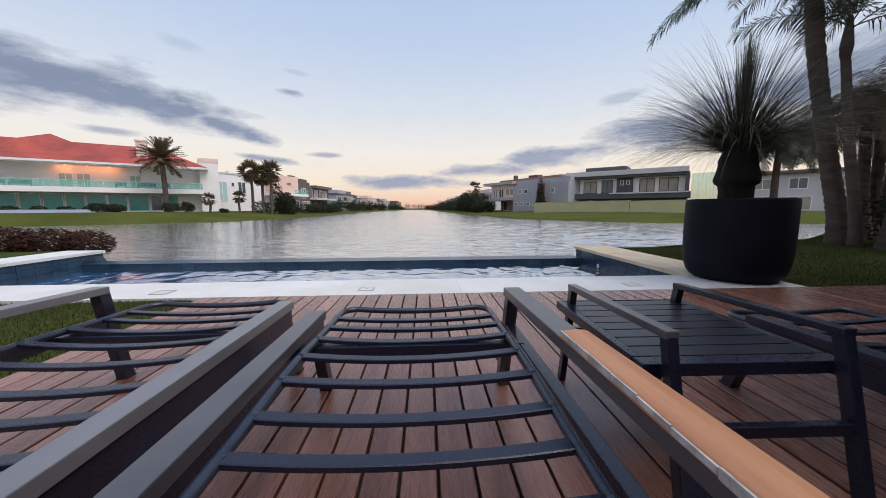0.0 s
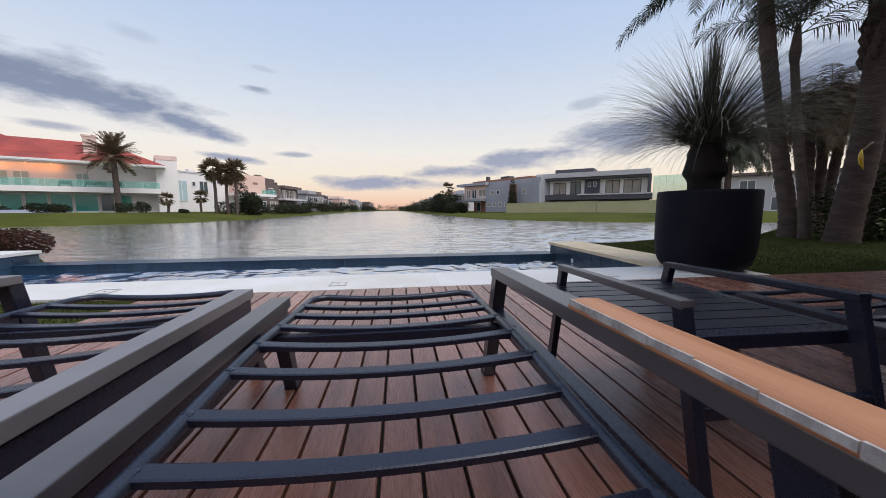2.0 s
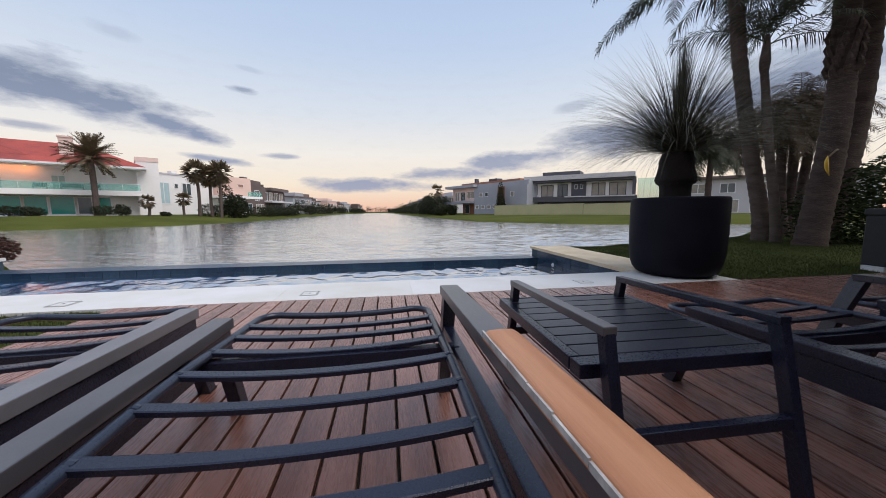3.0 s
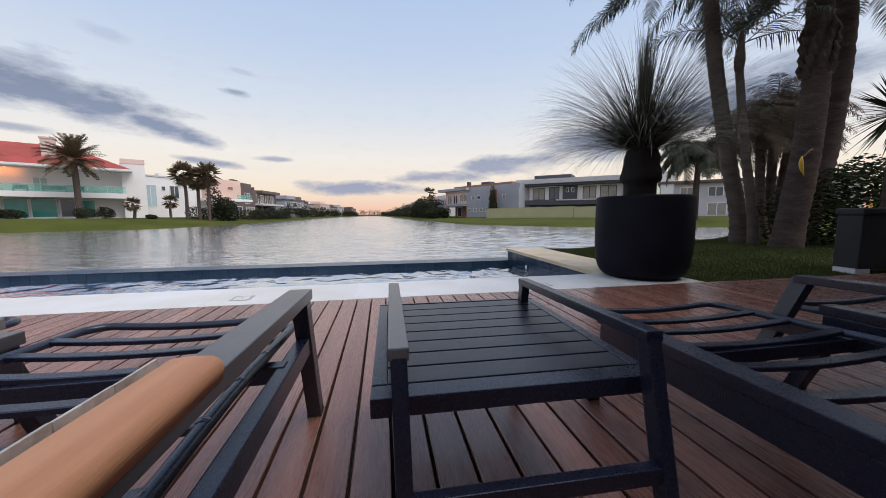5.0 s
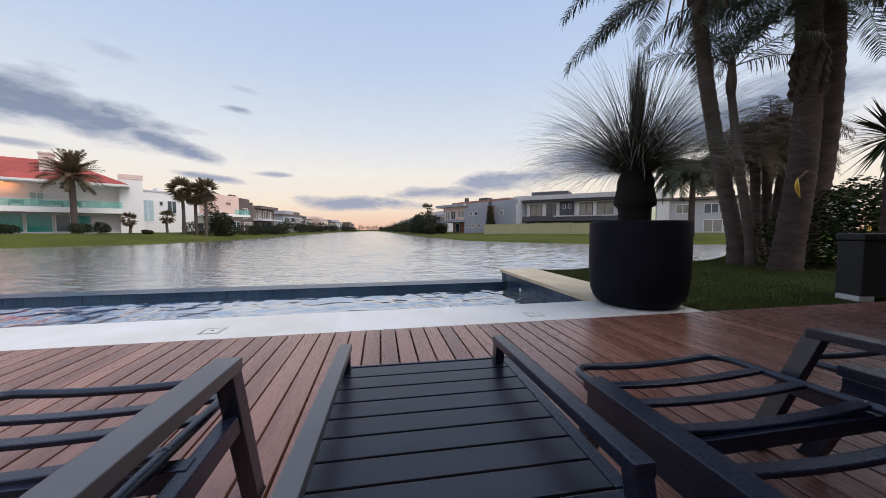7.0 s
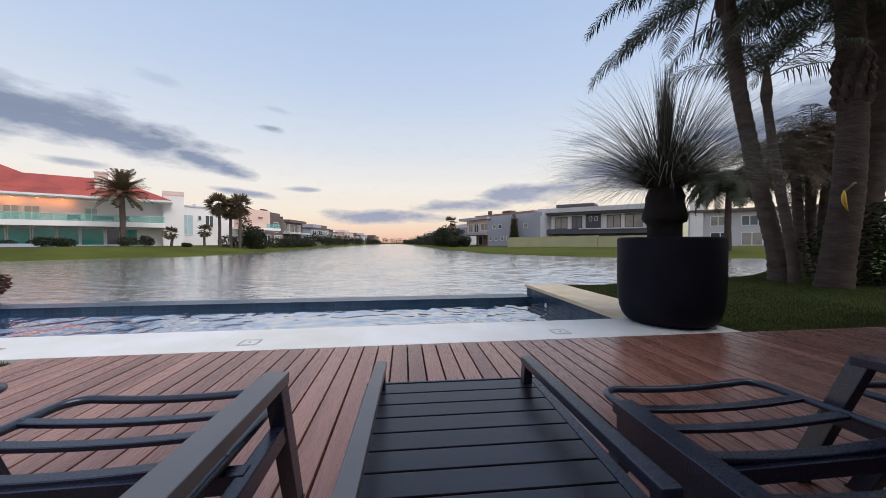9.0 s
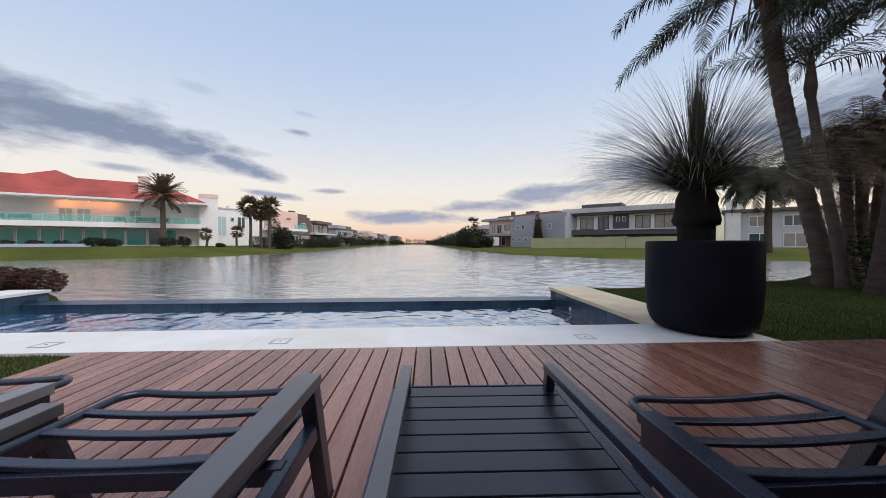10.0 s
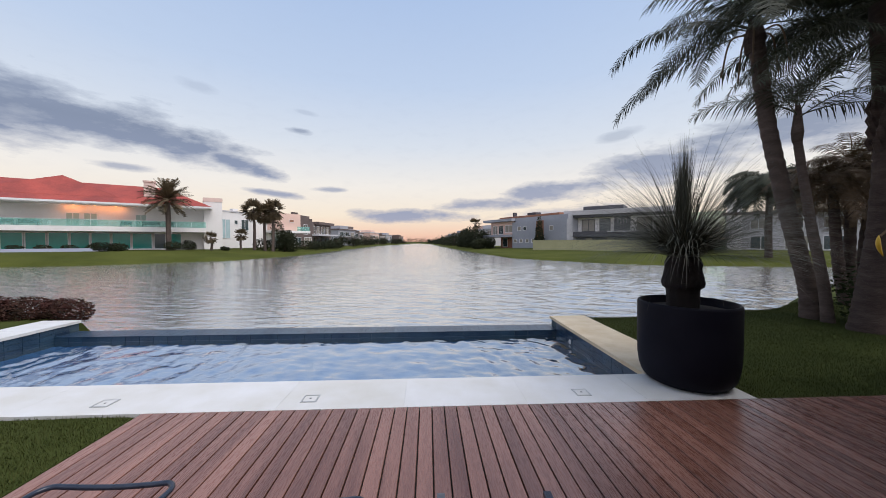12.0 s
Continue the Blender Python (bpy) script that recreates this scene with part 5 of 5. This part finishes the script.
fan_palm(-31.6, 64.7, 7.5, 2.5)
fan_palm(-29.9, 65.4, 7.0, 2.3)
fan_palm(-28.3, 65.0, 7.8, 2.5)
fan_palm(-34.6, 56.2, 2.1, 1.25, 44, "small round palm beside the villa", 0.16)
fan_palm(-33.2, 63.0, 2.7, 1.4, 44, "small palm near the white house", 0.16)
tree(-27.0, 67.6, 6.8, 2.3, "dark leafy tree in front of the white house", 3200)
for x, y, h, r in ((-37.6, 52.0, 1.5, 1.5), (-36.4, 53.6, 1.7, 1.0), (-43.4, 46.8, 1.4, 1.5), (-42.6, 48.2, 1.3, 1.2), (-33.3, 57.8, 0.7, 0.7)):
    bush(on_ground(x, y), [(0, 0, h * 0.45, r * 0.8, r * 0.7, h * 0.5), (r * 0.5, 0.2, h * 0.4, r * 0.55, r * 0.5, h * 0.4), (-r * 0.5, 0, h * 0.5, r * 0.5, r * 0.5, h * 0.45)], 1100, 0.12, LEAF_FAR, "dark rounded shrub on the far lawn", group="shrubs on the far bank")
for x, y, w in ((-31.2, 67.0, 3.2), (-28.0, 69.5, 3.0), (-27.0, 80, 3.5), (-27.5, 88, 3.5), (-27.2, 96, 3.5), (-27.4, 104, 3.4)):
    bush(on_ground(x, y), [(0, 0, 1.1, w * 0.55, 1.2, 1.25), (w * 0.5, 1, 1.0, w * 0.5, 1.2, 1.15)], 1900, 0.14, LEAF_FAR, "dark clipped hedge in front of the houses", "hedge", "hedge", group="hedges on the far bank")
# villa bed on the planter wall
for u in (16, 18.5, 21, 23.5, 26.5, 30):
    q = v1.matrix_basis @ Vector((U(u), -3.4, 1.0))
    bush((q.x, q.y, 0.7), [(0, 0, 0.42, 1.2, 0.5, 0.45)], 500, 0.11, LEAF_FAR, "low dark planting along the villa terrace", group="shrubs on the far bank")

# right bank trees
tree(27.8, 76.6, 7.4, 1.5, "slim dark tree beside the grey house", 2200, True)
for x, y, h, r in ((17.6, 99, 6.5, 3.2), (16.8, 108, 7.5, 3.6), (16.4, 116, 6.6, 3.2), (17.5, 124, 7.2, 3.4), (15.8, 92, 3.6, 2.0), (16.0, 132, 5.5, 3.0), (19.5, 94, 3.2, 1.8)):
    tree(x, y, h, r, "dark bushy tree on the lake bank", 2200)
fan_palm(16.9, 104.0, 7.4, 2.4, 26, "fan palm among the bank trees")
for i in range(30):
    y = 104 + i * 9 + random.uniform(-5, 5)
    tree(left_bank(y) - random.uniform(3, 7), y, random.uniform(3.0, 6.5), random.uniform(2.2, 3.8), "bushy tree far along the bank", 700)
for i in range(26):
    y = 132 + i * 10 + random.uniform(-5, 5)
    tree(right_bank(y) + random.uniform(3, 8), y, random.uniform(3.5, 7.0), random.uniform(2.2, 3.8), "bushy tree far along the bank", 700)
for i in range(18):
    x = -45 + i * 5.5 + random.uniform(-2, 2)
    tree(x, 428 + random.uniform(0, 14), random.uniform(4.5, 8.0), random.uniform(3.0, 5.5), "hazy tree at the far end of the lake", 350)

# ---- sparse reeds and reddish weed in the shallows behind the weir ----
def reeds(name, label, x0, x1, y0, y1, count, h, mat):
    v, f = [], []
    for _ in range(count):
        x, y = random.uniform(x0, x1), random.uniform(y0, y1)
        g = 0.5 + 0.5 * noise.noise(Vector((x * 0.9, y * 0.9, 7.0)))
        hh, lx, ly = h * random.uniform(0.4, 1.2) * (0.4 + g), random.gauss(0, 0.03), random.gauss(0, 0.03)
        i = len(v)
        v.extend([(x - 0.003, y, LAKE_Z - 0.08), (x + 0.003, y, LAKE_Z - 0.08), (x + lx, y + ly, LAKE_Z + hh)])
        f.append((i, i + 1, i + 2))
    tagged(mesh_part(name, raw_mesh(name, v, f), mat), label, "reeds", kind="stuff")


reeds("reeds", "sparse dry reeds in the shallow lake edge", -4.5, 4.1, POOL_Y1 + 0.58, POOL_Y1 + 1.15, 420, 0.16, BLADE_DRY)
reeds("shore_weed", "reddish weed in the shallow water beside the hedge", -9.0, -4.5, POOL_Y1 + 0.6, POOL_Y1 + 2.0, 2600, 0.05, LEAF_RED)

# ---- pieces: deck boards, coping slabs, pool tiles, lawn blades ----
random.seed(5)
deck = thing("deck", "reddish-brown timber deck of long boards with dark gaps", "deck", kind="structure")
# solid dark sheet below the boards, painting the shade in the gaps
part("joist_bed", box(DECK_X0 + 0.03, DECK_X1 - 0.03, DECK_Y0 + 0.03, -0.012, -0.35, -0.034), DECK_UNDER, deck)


def board_mesh(name, w, y0, y1, h, r=0.003):
    bm = bmesh.new()
    prof = [(-w / 2, -h), (-w / 2, -r), (-w / 2 + r, 0), (w / 2 - r, 0), (w / 2, -r), (w / 2, -h)]
    rows = [[bm.verts.new((a, y, b)) for a, b in prof] for y in (y0, y1)]
    for k in range(6):
        bm.faces.new((rows[0][k], rows[0][(k + 1) % 6], rows[1][(k + 1) % 6], rows[1][k]))
    bm.faces.new(rows[0][::-1])
    bm.faces.new(rows[1])
    bmesh.ops.recalc_face_normals(bm, faces=list(bm.faces))
    me = bpy.data.meshes.new(name)
    bm.to_mesh(me)
    bm.free()
    return me


GAP = 0.012
board_me = board_mesh("board", BOARD - GAP, DECK_Y0, -0.006, 0.03)
i0, i1 = math.ceil(DECK_X0 / BOARD), math.floor(DECK_X1 / BOARD)
for i in range(i0, i1):
    mesh_part("board", board_me, WOOD_DECK, deck, at=pose((i + 0.5) * BOARD, 0, random.uniform(-0.0012, 0.0012), 0, random.uniform(-0.25, 0.25), 0))

cop = thing("coping", "white and cream stone coping slabs round the pool", "coping", kind="structure")


def slab(mat, x0, x1, y0, y1, z=0.0, t=0.06):
    g = 0.0004
    bm = box(x0 + g, x1 - g, y0 + g, y1 - g, z - t, z)
    part("slab", bm, mat, cop, bevel=0.0015, at=pose(0, 0, random.uniform(-0.001, 0.001)))


joints = [-12.78 + 1.4 * k for k in range(13)]
for a, b in zip(joints, joints[1:]):
    slab(STONE_WHITE, a, min(b, 3.90), 0.0, POOL_Y0 + 0.03)
ys = [POOL_Y0 + 0.03, 1.68, 2.58, 3.48, 4.39]
for a, b in zip(ys, ys[1:]):
    slab(STONE_CREAM, POOL_X1 - 0.03, 3.92, a, b)
ys = [POOL_Y0 + 0.03, 1.72, 2.67, 3.62, 4.58]
for a, b in zip(ys, ys[1:]):
    slab(STONE_WHITE, -8.93, POOL_X0 + 0.03, a, b)

TL, TH = 0.30, 0.118
tile_x = board_mesh("tile", TL - 0.006, -TH + 0.006, 0, 0.012, 0.0015)   # lies flat; turned upright below


def tiles(n, rows, place):
    for r in range(rows):
        for k in range(n):
            mesh_part("tile", tile_x, TILE_BLUE, shell, at=place(k, r))


rows_side = 4
n_side = int((POOL_Y1 - POOL_Y0) / TL) + 1
# right wall faces -x, left wall faces +x
tiles(n_side, rows_side, lambda k, r: Matrix.Translation((POOL_X1, POOL_Y0 + TL * (k + 0.5), -0.064 - r * TH)) @ pose(0, 0, 0, 90, 0, -90))
tiles(n_side + 1, rows_side, lambda k, r: Matrix.Translation((POOL_X0, POOL_Y0 + TL * (k + 0.5), -0.064 - r * TH)) @ pose(0, 0, 0, 90, 0, 90))
n_w = int((POOL_X1 - POOL_X0) / TL)
tiles(n_w, 2, lambda k, r: Matrix.Translation((POOL_X0 + TL * (k + 0.5), POOL_Y1, WEIR_Z - 0.012 - r * TH)) @ pose(0, 0, 0, 90, 0, 0))
cap_tile = board_mesh("cap_tile", 0.20 - 0.006, 0.003, 0.532, 0.012, 0.002)
for k in range(int((POOL_X1 - POOL_X0) / 0.20) + 1):
    mesh_part("cap_tile", cap_tile, TILE_BLUE, shell, at=pose(min(POOL_X0 + 0.20 * (k + 0.5), POOL_X1 - 0.1), POOL_Y1 - 0.012, WEIR_Z + random.uniform(-0.001, 0.001)))


def lawn(name, areas, per_m2, label):
    vs, fs = [], []
    for x0, x1, y0, y1 in areas:
        for _ in range(int((x1 - x0) * (y1 - y0) * per_m2)):
            x, y = random.uniform(x0, x1), random.uniform(y0, y1)
            if y > near_shore(x) - 0.15:
                continue
            z = ground_z(x, y)
            a, h, lean = random.uniform(0, math.tau), random.uniform(0.012, 0.035), random.uniform(0, 0.022)
            w = 0.0035
            i = len(vs)
            vs.extend([(x - w * math.cos(a), y - w * math.sin(a), z - 0.004), (x + w * math.cos(a), y + w * math.sin(a), z - 0.004), (x + lean * math.sin(a), y - lean * math.cos(a), z + h)])
            fs.append((i, i + 1, i + 2))
    tagged(mesh_part(name, raw_mesh(name, vs, fs), GRASS_BLADE), label, "grass", kind="stuff")


lawn("grass", [(3.95, 9.5, 0.02, 5.0), (9.5, 12, 0.02, 5.5)], 3600, "short green mown grass beside the pool")
lawn("grass", [(-7.0, -3.03, -3.5, -0.02)], 5200, "short green mown grass beside the deck")
